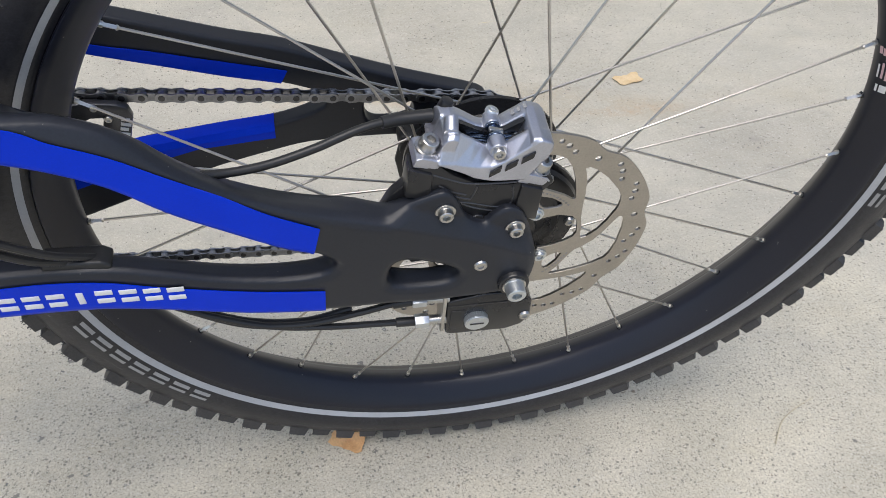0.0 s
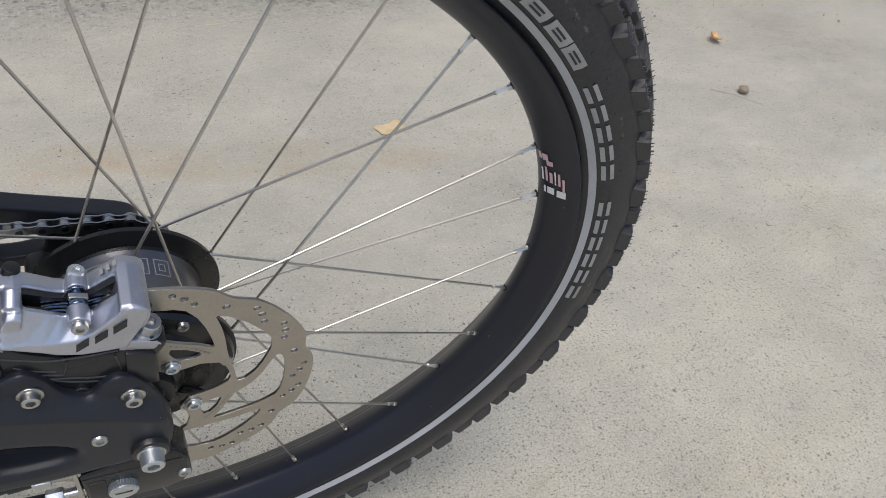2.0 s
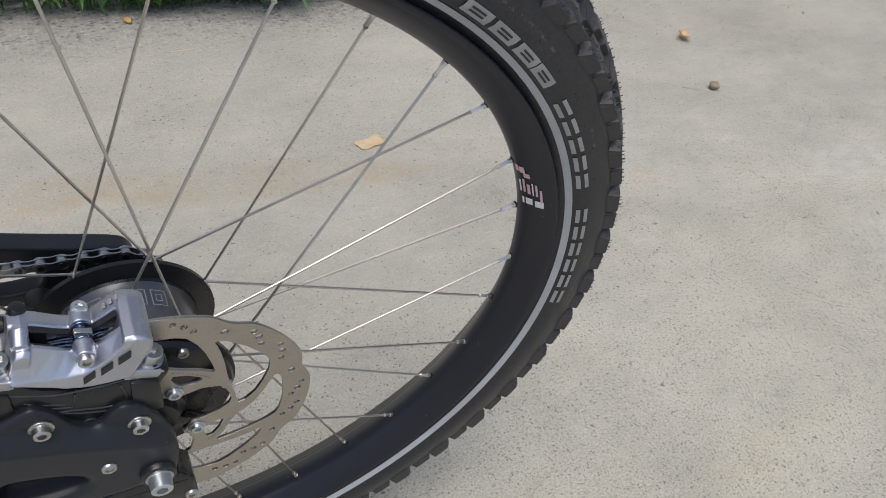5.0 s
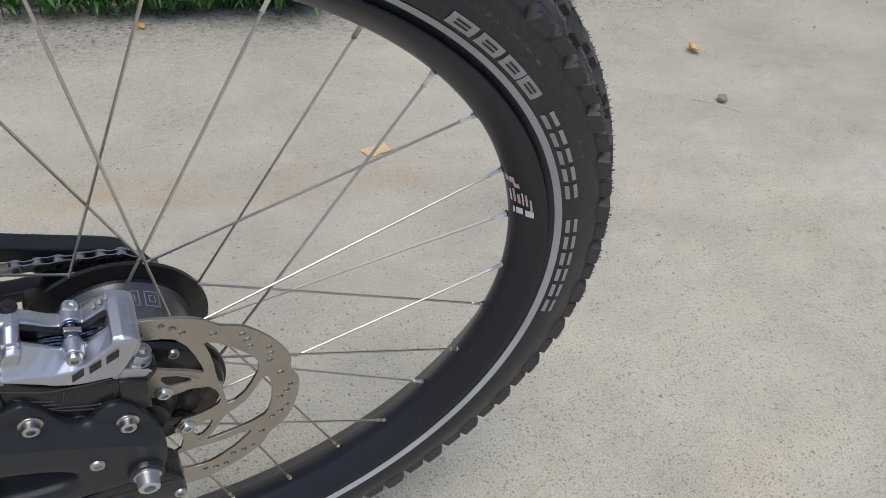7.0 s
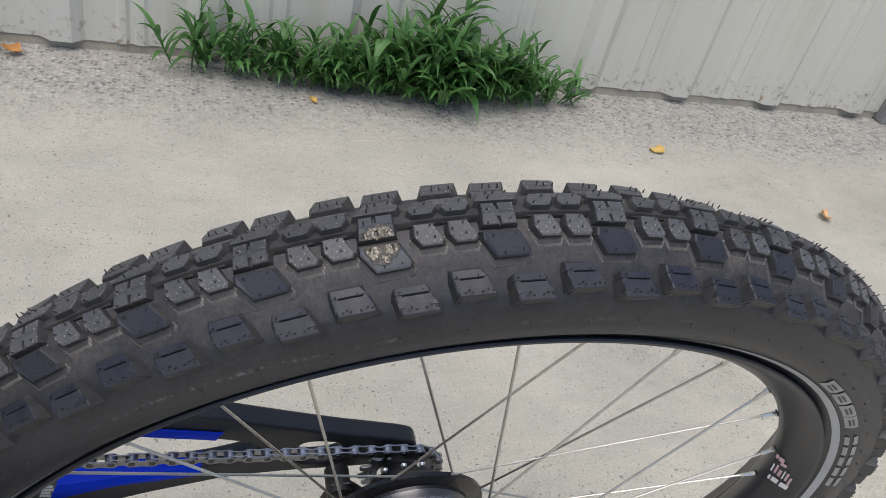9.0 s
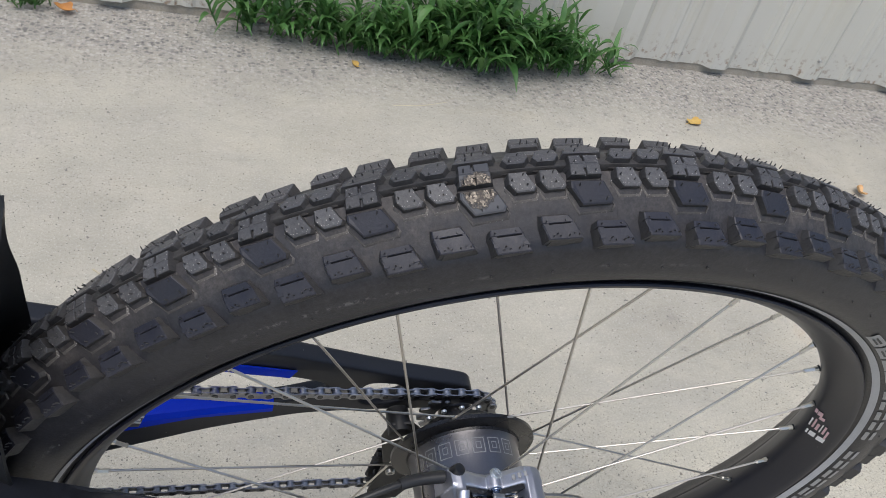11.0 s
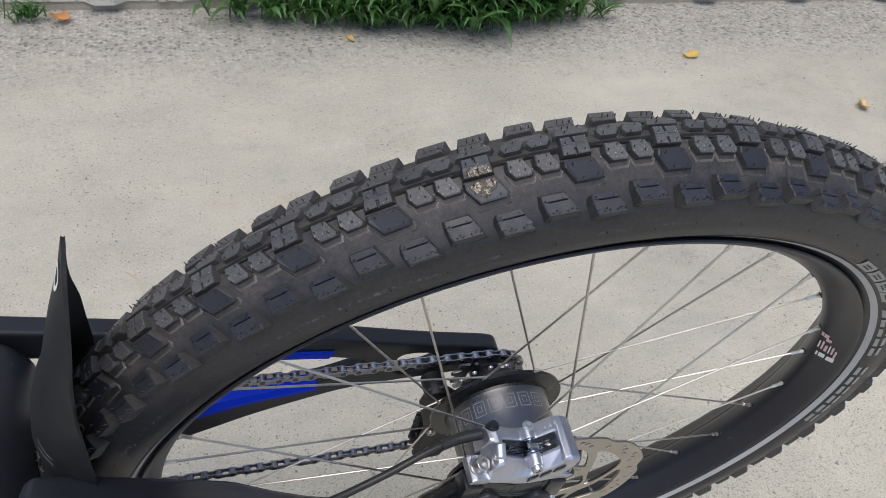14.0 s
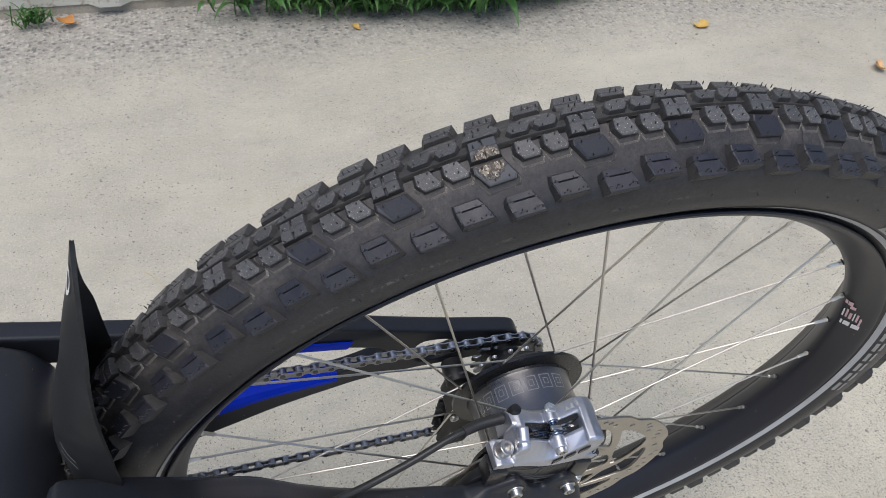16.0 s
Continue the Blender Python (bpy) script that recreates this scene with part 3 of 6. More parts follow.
def build_ground():
    bm = bmesh.new()
    xs = [-60, -12, -3] + [-1.6 + 0.05 * i for i in range(89)] + [4, 12, 60]
    ys = [-60, -12, -3] + [-1.2 + 0.05 * i for i in range(55)] + [2.2, 6, 20, 60]
    grid = [[bm.verts.new((x, y, 0.0025 * noise.noise(Vector((x * 1.3, y * 1.3, 0))) * (1 if y > 0.5 else 0))) for x in xs] for y in ys]
    for a, b in zip(grid, grid[1:]):
        for i in range(len(xs) - 1):
            bm.faces.new((a[i], a[i + 1], b[i + 1], b[i]))
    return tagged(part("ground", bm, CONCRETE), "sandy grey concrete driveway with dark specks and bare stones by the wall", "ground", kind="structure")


def build_wall():
    """Ribbed sheet-metal siding with its wavy lower edge, over a low footing."""
    profile = []
    ribs = (-2.42, -1.90, -1.39, -0.88, -0.385, -0.105, 0.165, 0.44, 0.775, 1.042, 1.318, 1.595)
    for x in ribs:
        for dx, out in ((-0.042, 0.0), (-0.020, 0.019), (0.020, 0.019), (0.042, 0.0)):
            profile.append((x + dx, out))
        for dx in (0.115, 0.150):
            if x + dx + 0.02 < 1.66:
                profile += [(x + dx - 0.014, 0.0), (x + dx - 0.006, 0.005), (x + dx + 0.006, 0.005), (x + dx + 0.014, 0.0)]
    profile = sorted({round(x, 4): out for x, out in profile if x < 1.68}.items())
    profile = [(-3.2, 0.0)] + profile + [(1.685, 0.0)]
    heights = [0.022, 0.07, 0.3, 1.2, 2.4]
    bm = bmesh.new()
    front = [[bm.verts.new((x, -out, z)) for x, out in profile] for z in heights]
    back = [[bm.verts.new((x, -out + 0.0012 if z < 0.1 else -out + 0.06, z)) for x, out in profile] for z in heights]
    for rows in (front, back):
        for a, b in zip(rows, rows[1:]):
            for i in range(len(profile) - 1):
                bm.faces.new((a[i], a[i + 1], b[i + 1], b[i]))
    for i in range(len(profile) - 1):
        bm.faces.new((front[0][i], back[0][i], back[0][i + 1], front[0][i + 1]))
        bm.faces.new((front[-1][i + 1], back[-1][i + 1], back[-1][i], front[-1][i]))
    wall = tagged(part("wall_north", bm, SIDING, angle=20), "pale grey ribbed sheet-metal siding with a rusty lower edge", "wall", kind="structure")
    wall.matrix_basis = WALL
    bm = bmesh.new()
    block(bm, -3.2, 1.685, 0.004, 0.12, -0.05, 0.05, 0.004)
    foot = tagged(part("footing", bm, FOOTING), "rough grey concrete footing under the siding", "footing", kind="structure")
    foot.matrix_basis = WALL
    for x, z in ((-0.27, 0.08), (0.775, 0.055), (0.92, 0.045), (0.935, 0.047), (1.15, 0.05), (1.318, 0.08), (1.43, 0.065), (1.595, 0.085)):
        on_rib = min(abs(x - r) for r in ribs) < 0.03
        y = -0.019 if on_rib else 0.0
        bm = bmesh.new()
        rod(bm, (x, y + 0.001, z), (x, y - 0.002, z), 0.0055, sides=14, bevel=0.0005)
        rod(bm, (x, y - 0.002, z), (x, y - 0.007, z), 0.0035, sides=6)
        part("siding_screw", bm, SILL, wall)
    return wall


def build_door():
    """The shop door beyond the siding: dark post, pale sill, blue-grey leaf."""
    bm = bmesh.new()
    block(bm, 1.686, 1.722, -0.030, 0.30, 0.0, 2.3, 0.004)
    post = tagged(part("door_post", bm, DOORGREY), "dark grey metal door post", "door post", kind="structure")
    post.matrix_basis = WALL
    bm = bmesh.new()
    block(bm, 1.722, 2.85, -0.02, 0.036, 0.0, 0.024, 0.004)
    block(bm, 1.722, 2.85, 0.024, 0.040, 0.024, 0.029, 0.002)
    sill = tagged(part("door_sill", bm, SILL), "pale worn metal door sill", "door sill", kind="structure")
    sill.matrix_basis = WALL
    door = tagged(new("door_1"), "dark blue-grey metal door set back behind its sill", "door", kind="structure")
    door.matrix_basis = WALL
    bm = bmesh.new()
    block(bm, 1.722, 2.85, 0.041, 0.30, 0.0, 0.015, 0.002)
    part("threshold", bm, DOOR, door, "blue-grey painted threshold")
    bm = bmesh.new()
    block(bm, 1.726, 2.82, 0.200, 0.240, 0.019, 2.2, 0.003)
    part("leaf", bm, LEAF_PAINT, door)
    bm = bmesh.new()
    block(bm, 1.80, 2.76, 0.190, 0.202, 0.13, 0.16, 0.003)
    part("kick_rail", bm, DOORGREY, door)
    bm = bmesh.new()
    block(bm, 2.85, 5.5, 0.0, 0.12, 0.0, 2.4)
    far = tagged(part("wall_east", bm, SIDING), "pale grey wall beyond the door", "wall", kind="structure")
    far.matrix_basis = WALL


def build_gravel():
    """Crumbled stones along the foot of the wall."""
    rng = random.Random(5)
    base = bmesh.new()
    bmesh.ops.create_icosphere(base, subdivisions=1, radius=1.0)
    shape = [v.co.copy() for v in base.verts]
    faces = [[v.index for v in f.verts] for f in base.faces]
    base.free()
    verts, polys = [], []
    for _ in range(1500):
        x = rng.uniform(-1.5, 1.9)
        y = 1.384 - 0.0224 * x - abs(rng.gauss(0, 0.10 if x < 0.7 else 0.15))
        s = rng.uniform(0.0008, 0.0024) * (1.5 if rng.random() < 0.07 else 1)
        turn = Euler((rng.uniform(0, 6), rng.uniform(0, 6), rng.uniform(0, 6))).to_matrix()
        k = len(verts)
        lump = Vector((rng.uniform(0.7, 1.4), rng.uniform(0.7, 1.3), rng.uniform(0.5, 0.9)))
        for q in shape:
            w = turn @ Vector((q.x * lump.x, q.y * lump.y, q.z * lump.z)) * s * (1 + 0.25 * noise.noise(q * 2 + Vector((k, 0, 0))))
            verts.append((x + w.x, y + w.y, 0.0012 + w.z + s * 0.25))
        polys += [[i + k for i in f] for f in faces]
    data = bpy.data.meshes.new("loose_stones")
    data.from_pydata(verts, [], polys)
    data.materials.append(STONES)
    tagged(new("loose_stones", data), "small grey stones crumbled from the concrete along the wall", "stones", kind="stuff")


def blades(name, spots, label, seed):
    """Broad-leaved grass: leafy shoots, each with arching folded leaves set alternately up a stem."""
    rng = random.Random(seed)
    bm = bmesh.new()

    def held(q):
        q.z = max(q.z, 0.006)
        q.y = min(q.y, 1.364 - 0.0224 * q.x)
        return q

    def leaf(foot, way, rise, long, wide, droop):
        heading = Vector((math.cos(way), math.sin(way), 0))
        across = Vector((-heading.y, heading.x, 0))
        twist, rows, q, tilt = rng.uniform(-0.6, 0.6), [], foot.copy(), rise
        for i in range(8):
            u = i / 7
            w = wide * (0.45 + 0.75 * math.sin(math.pi * min(0.12 + u * 0.8, 1.0))) * (1 - u ** 3)
            side = (across * math.cos(twist * u) + Vector((0, 0, 1)) * math.sin(twist * u)) * w
            up = Vector((0, 0, 0.4 * w))
            rows.append([bm.verts.new(held(q - side + up)), bm.verts.new(held(q.copy())), bm.verts.new(held(q + side + up))])
            tilt = min(tilt + droop * (0.05 + 0.30 * u), 2.4)
            q = held(q + (heading * math.sin(tilt) + Vector((0, 0, math.cos(tilt)))) * (long / 7))
        for r, s in zip(rows, rows[1:]):
            bm.faces.new((r[0], r[1], s[1], s[0]))
            bm.faces.new((r[1], r[2], s[2], s[1]))

    for cx, cy, spread, count, tall in spots:
        for _ in range(int(count * 1.7)):
            a, d = rng.uniform(0, 2 * math.pi), abs(rng.gauss(0, spread))
            foot = held(Vector((cx + d * math.cos(a), cy + 0.5 * d * math.sin(a), 0.0)))
            stem = tall * rng.uniform(0.25, 0.85)
            bend = Vector((rng.gauss(0, 0.35), rng.gauss(-0.25, 0.3), 1.0)).normalized()
            top = held(foot + bend * stem)
            rod(bm, foot, top, 0.0016, 0.0010, 5)
            way = rng.uniform(0, 6.28)
            for k in range(rng.randint(4, 7)):
                u = 0.15 + 0.85 * k / 6
                leaf(foot.lerp(top, min(u, 1.0)), way, rng.uniform(0.25, 0.9) * (1.1 - 0.5 * u), tall * rng.uniform(0.30, 0.58), tall * rng.uniform(0.020, 0.037), rng.uniform(0.5, 1.7))
                way += 2.6 + rng.uniform(-0.5, 0.5)
    ob = part(name, bm, GRASS, angle=60)
    return tagged(ob, label, "grass", kind="stuff")


def dry_leaf(at, size, turn, curl, material, label, seed, thick=0.0007, tilt=(0, 0), torn=False):
    """A fallen leaf: toothed outline, veins raised, cupped."""
    rng = random.Random(seed)
    bm = bmesh.new()
    n, rings = 20, 4
    edge = [1 + 0.16 * math.sin(3 * a + seed) + 0.10 * math.sin(5 * a + 2 * seed) + rng.uniform(-0.07, 0.07) for a in (2 * math.pi * i / n for i in range(n))]
    if torn:
        edge = [0.92 / max(abs(math.cos(a)), abs(math.sin(a))) * (0.78 if 1.2 < a < 2.0 else 1.0) + rng.uniform(-0.09, 0.09) for a in (2 * math.pi * i / n for i in range(n))]
    for side in (0, 1):
        mid = bm.verts.new((0, 0, thick * side))
        last = None
        for k in range(1, rings + 1):
            row = []
            for i in range(n):
                a, r = 2 * math.pi * i / n, size * k / rings * edge[i]
                x, y = 1.25 * r * math.cos(a), 0.8 * r * math.sin(a)
                z = curl * ((x / size) ** 2 * 0.35 + (y / size) ** 2 * 0.75) * size + 0.05 * size * math.sin(4 * a + seed) * k / rings
                row.append(bm.verts.new((x, y, z + thick * side)))
            for i in range(n):
                j = (i + 1) % n
                if last:
                    bm.faces.new((last[i], last[j], row[j], row[i]))
                else:
                    bm.faces.new((mid, row[j], row[i]))
            last = row
        if side == 0:
            lower = last
        else:
            for i in range(n):
                bm.faces.new((lower[i], lower[(i + 1) % n], last[(i + 1) % n], last[i]))
    if not torn:
        tube(bm, [(1.2 * size, 0, curl * 0.4 * size), (1.5 * size, 0.05 * size, 0.3 * curl * size), (1.8 * size, 0.02 * size, 0.02 * size)], 0.0006, 6, 4)
    turn_m = Euler((radians(tilt[0]), radians(tilt[1]), radians(turn))).to_matrix().to_4x4()
    bmesh.ops.transform(bm, matrix=turn_m, verts=bm.verts)
    low = min(v.co.z for v in bm.verts)
    ob = part("fallen_leaf", bm, material, angle=50)
    ob.matrix_basis = Matrix.Translation((at[0], at[1], 0.0005 - low))
    return tagged(ob, label, "leaf", "fallen leaves")


def straw(points, label, wide=0.0007):
    bm = bmesh.new()
    tube(bm, [(x, y, z) for x, y, z in points], lambda u: wide * (1.2 - 0.7 * u), 6, 5)
    return tagged(part("straw", bm, STRAW), label, "straw", "dry grass stems")


def build_litter():
    dry_leaf((0.426, 0.690), 0.021, 15, 0.22, LEAF_TAN, "pale tan torn dry leaf lying on the concrete", 1, torn=True)
    dry_leaf((1.218, 0.876), 0.016, 60, 0.9, LEAF_ORANGE, "curled orange-tan leaf on the concrete", 2, tilt=(20, 10))
    dry_leaf((0.912, 1.122), 0.017, 200, 0.5, LEAF_GOLD, "golden yellow leaf on the concrete near the wall", 3)
    dry_leaf((0.118, 1.247), 0.011, 100, 1.0, LEAF_GOLD, "small golden leaf beside the grass", 4, tilt=(25, 0))
    dry_leaf((-0.474, 1.356), 0.016, 30, 0.9, LEAF_RUST, "rust-coloured leaf at the foot of the wall", 5, tilt=(10, 20))
    dry_leaf((-0.107, 0.041), 0.0145, -25, 0.9, LEAF_ORANGE, "torn orange-tan leaf pressed beside the tyre", 6, tilt=(38, 4), torn=True)
    bm = bmesh.new()
    bmesh.ops.create_icosphere(bm, subdivisions=3, radius=0.010)
    for v in bm.verts:
        v.co *= 1 + 0.28 * noise.noise(v.co * 160)
        v.co.z *= 0.75
    pod = part("seed_pod", bm, SEED, angle=60)
    pod.matrix_basis = Matrix.Translation((1.142, 0.673, 0.0075))
    tagged(pod, "rough brown seed pod lying on the concrete", "seed pod")
    straw([(1.082, 0.697, 0.001), (1.109, 0.677, 0.002), (1.129, 0.656, 0.0015), (1.154, 0.620, 0.001)], "thin dry stem under the seed pod")
    straw([(0.33, -0.03, 0.001), (0.35, -0.005, 0.0015), (0.375, 0.01, 0.001), (0.40, 0.02, 0.001)], "curved pale straw on the concrete")
    straw([(-0.348, 0.597, 0.001), (-0.337, 0.586, 0.0015), (-0.328, 0.567, 0.0015), (-0.323, 0.546, 0.001)], "bent pale straw on the concrete", 0.0012)
    straw([(0.179, 1.098, 0.001), (0.240, 1.104, 0.0018), (0.305, 1.127, 0.001)], "pale straw near the grass", 0.0013)
    straw([(0.215, 0.911, 0.001), (0.233, 0.914, 0.0015), (0.251, 0.915, 0.001)], "short straw on the concrete", 0.0009)


build_ground()
build_wall()
build_door()
build_gravel()
blades("grass_clump", [(-0.11, 1.352, 0.03, 4, 0.20), (-0.04, 1.345, 0.04, 8, 0.17), (0.06, 1.329, 0.05, 14, 0.17), (0.17, 1.313, 0.055, 24, 0.18), (0.29, 1.303, 0.06, 28, 0.20), (0.41, 1.301, 0.06, 32, 0.25), (0.51, 1.305, 0.055, 24, 0.20), (0.60, 1.308, 0.05, 14, 0.16), (0.69, 1.312, 0.04, 9, 0.12)], "lush green broad-bladed grass growing at the foot of the wall", 11)
blades("weed", [(-0.535, 1.372, 0.022, 14, 0.055)], "small green weed in the joint at the wall", 12)
build_litter()

# ---- the bicycle: everything below stands in the leaning frame of its rear wheel ----
LEAN, AXLE_HEIGHT = 9.389, 0.3502
SETBACK = Vector((-0.0005, 0.0, -0.0030))
bike = tagged(new("bicycle"), "matt black electric bicycle with blue stripes, leaning on its stand", "bicycle")
bike.matrix_basis = pose(0, 0, AXLE_HEIGHT, LEAN) @ Matrix.Translation(SETBACK)
WHEEL = Matrix.Translation(-SETBACK)


def polar(r, a, y=0.0):
    return Vector((r * math.cos(radians(a)), y, r * math.sin(radians(a))))


# tyre
SIDE = [(0.0298, 0.3225), (0.0312, 0.3150), (0.0302, 0.3070), (0.0276, 0.3025), (0.0254, 0.2996), (0.0225, 0.2960), (0.0208, 0.2930), (0.0190, 0.2905)]
TOP = [(0.0, 0.3492), (0.006, 0.3486), (0.012, 0.3458), (0.017, 0.3416), (0.022, 0.3371), (0.0275, 0.3335), (0.0306, 0.3302), (0.0323, 0.3268)]
FAR_SIDE = [(0.0375, 0.3225), (0.0365, 0.3150), (0.0330, 0.3070), (0.0285, 0.3025), (0.0262, 0.2996), (0.0228, 0.2960), (0.0208, 0.2930), (0.0190, 0.2905)]
CROWN = [(0.0, 0.3536), (0.006, 0.3529), (0.012, 0.3501), (0.017, 0.3458), (0.022, 0.3410), (0.0275, 0.3398), (0.032, 0.3382), (0.038, 0.3338)]
TREAD_SHIFT = 0.0030


def along(table, y):
    y = abs(y)
    return float(np.interp(y, [p[0] for p in table[:8]], [p[1] for p in table[:8]]))


tyre_bm = bmesh.new()
crown_y = TREAD_SHIFT
lathe(tyre_bm, [(-y, r) for y, r in SIDE[::-1]] + [(crown_y - y, r) for y, r in TOP[:0:-1]] + [(crown_y - y, r) for y, r in ((0.0028, 0.3490), (0.0021, 0.3464), (0.0009, 0.3464), (0.0004, 0.3492))] + [(crown_y + y, r) for y, r in TOP[1:]] + FAR_SIDE + [(0.0150, 0.2890), (0.0125, 0.2990), (0.0255, 0.3190), (0.0160, 0.3360), (-0.0160, 0.3320), (-0.0240, 0.3190), (-0.0125, 0.2990), (-0.0150, 0.2890)], 240, closed=True)
tyre = part("tyre", tyre_bm, SIDEWALL, bike, "knobbly black tyre with a reflective stripe", 40)
tyre.matrix_basis = WHEEL @ Matrix.Translation((0, 0.0022, 0)) @ Matrix.Rotation(radians(0.2), 4, "Z") @ Matrix.Diagonal((1.0025, 1.0, 1.0025, 1.0))


def sidewall_patch(bm, a0, a1, r0, r1, lift=0.0005, steps=6, rows=3):
    """A thin patch lying on the near sidewall."""
    rs, ys = [p[1] for p in SIDE][::-1], [p[0] for p in SIDE][::-1]
    grid = []
    for i in range(steps + 1):
        a = a0 + (a1 - a0) * i / steps
        grid.append([bm.verts.new(polar(r, a, -float(np.interp(r, rs, ys)) - lift)) for r in (r0 + (r1 - r0) * k / rows for k in range(rows + 1))])
    for p, q in zip(grid, grid[1:]):
        for k in range(rows):
            bm.faces.new((p[k], q[k], q[k + 1], p[k + 1]))


bm = bmesh.new()
sidewall_patch(bm, 0, 360, 0.2977, 0.3017, 0.0006, 300, 2)
part("reflective_stripe", bm, REFLECT, tyre, "silver-grey reflective stripe round the sidewall", 60)
# raised mould lines
for r in (0.2945,):
    bm = bmesh.new()
    sidewall_patch(bm, 0, 360, r - 0.0004, r + 0.0004, 0.0005, 240, 1)
    part("mould_line", bm, SIDEWALL, tyre)


def marking_bars(a0, a1, count, gap, r0, r1):
    """Print that stands for lettering: two bars to a character."""
    step = (a1 - a0) / count
    for i in range(count):
        if i in gap:
            continue
        bm = bmesh.new()
        s, e = a0 + step * (i + 0.12), a0 + step * (i + 0.88)
        third = (r1 - r0) * 0.33
        sidewall_patch(bm, s, e, r0, r0 + third, 0.0006, 4, 1)
        sidewall_patch(bm, s, e, r1 - third, r1, 0.0006, 4, 1)
        part("marking", bm, PRINT, tyre)


marking_bars(-6.0, 36.0, 12, (6,), 0.3040, 0.3118)
marking_bars(-165.0, -136.5, 7, (), 0.3040, 0.3118)
for a in (38.7, 42.6, 46.9, 51.2):
    bm = bmesh.new()
    sidewall_patch(bm, a, a + 3.7, 0.3042, 0.3116, 0.0006, 4, 2)
    part("marking_panel", bm, PRINT, tyre, "light grey printed panel")
    bm = bmesh.new()
    sidewall_patch(bm, a + 0.9, a + 2.9, 0.3062, 0.3074, 0.0009, 3, 1)
    sidewall_patch(bm, a + 0.9, a + 2.9, 0.3084, 0.3096, 0.0009, 3, 1)
    part("marking", bm, SIDEWALL, tyre)

# tread blocks: outlines in degrees along the tyre and metres across it
PERIODS, FIRST = 44, 97.1
STEP = 360.0 / PERIODS


def lug(bm, outline, sunk=0.0, foot=False, draft=0.0026):
    """One rubber block: a flat top that follows the crown, sides that flare to the casing, a dusty foot."""
    ca, cy = sum(p[0] for p in outline) / len(outline), sum(p[1] for p in outline) / len(outline)
    top, low = [], []
    deep = 0.0072 if abs(cy) < 0.018 else 0.0098
    for a, y in outline:
        da, dy = radians(a - ca) * 0.35, y - cy
        n = max(math.hypot(da, dy), 1e-6)
        top.append(bm.verts.new(polar(along(CROWN, y) - sunk, a, y)))
        steep = 0.25 if -0.0048 < y < 0.0035 else 1.0
        oa, oy = a + math.degrees(draft * da / n / 0.35), y + draft * steep * dy / n
        slope = (along(CROWN, y + 0.001) - along(CROWN, y - 0.001)) / 0.002
        n2 = math.hypot(1, slope)
        low.append(bm.verts.new(polar(along(CROWN, oy) - deep / n2, oa, oy + deep * slope / n2)))
    k = len(outline)
    if foot:
        feet = []
        for a, y in outline:
            da, dy = radians(a - ca) * 0.35, y - cy
            n = max(math.hypot(da, dy), 1e-6)
            ring = []
            for out, lift in ((draft * 0.45, 0.0007), (draft * 0.45 + 0.0006, 0.00045), (draft * 0.45 + 0.0013, -0.0004)):
                oy = y + out * dy / n
                ring.append(bm.verts.new(polar(along(TOP, oy) + lift, a + math.degrees(out * da / n / 0.35), oy)))
            feet.append(ring)
        for i in range(k):
            j = (i + 1) % k
            if max(abs(outline[i][1]), abs(outline[j][1])) < 0.0305:
                for c in (0, 1):
                    bm.faces.new((feet[i][c], feet[j][c], feet[j][c + 1], feet[i][c + 1])).material_index = 2
    inner = []
    for (a, y), v in zip(outline, top):
        inner.append(bm.verts.new(polar(along(CROWN, cy + (y - cy) * 0.90) - sunk + 0.0004, ca + (a - ca) * 0.92, cy + (y - cy) * 0.90)))
    bm.faces.new(inner)
    for i in range(k):
        j = (i + 1) % k
        bm.faces.new((inner[i], inner[j], top[j], top[i]))
        bm.faces.new((top[i], top[j], low[j], low[i])).material_index = 1


def hair(bm, a, y, seed):
    rng = random.Random(seed)
    p = polar(along(CROWN, y) - 0.0003, a, y)
    out = Vector((math.cos(radians(a)), -0.5 if y < -0.02 else 0.5 if y > 0.02 else 0.0, math.sin(radians(a)))).normalized()
    q = p + out * rng.uniform(0.0014, 0.0034) + Vector((rng.uniform(-1, 1), rng.uniform(-1, 1), rng.uniform(-1, 1))) * 0.0006
    side = out.orthogonal().normalized() * 0.00046
    other = out.cross(side)
    rings = [[bm.verts.new(c + s * side), bm.verts.new(c - s * (0.5 * side - 0.87 * other)), bm.verts.new(c - s * (0.5 * side + 0.87 * other))] for c, s in ((p, 1.0), (q, 0.65))]
    for i in range(3):
        j = (i + 1) % 3
        bm.faces.new((rings[0][i], rings[0][j], rings[1][j], rings[1][i])).material_index = 1
    bm.faces.new(rings[1]).material_index = 1


def block_mesh(name, outlines, hairs, material=None):
    bm = bmesh.new()
    for o in outlines:
        lug(bm, *o) if isinstance(o, tuple) else lug(bm, o)
    for i, (a, y) in enumerate(hairs):
        hair(bm, a, y, i + len(name))
    bmesh.ops.recalc_face_normals(bm, faces=bm.faces)
    data = bpy.data.meshes.new(name)
    bm.to_mesh(data)
    bm.free()
    data.materials.append(material or RUBBER)
    data.materials.append(LUG_SIDE)
    data.materials.append(SKIRT)
    return data


def flipped(outline, shift=0.0):
    return [(a + shift, -y) for a, y in outline[::-1]]


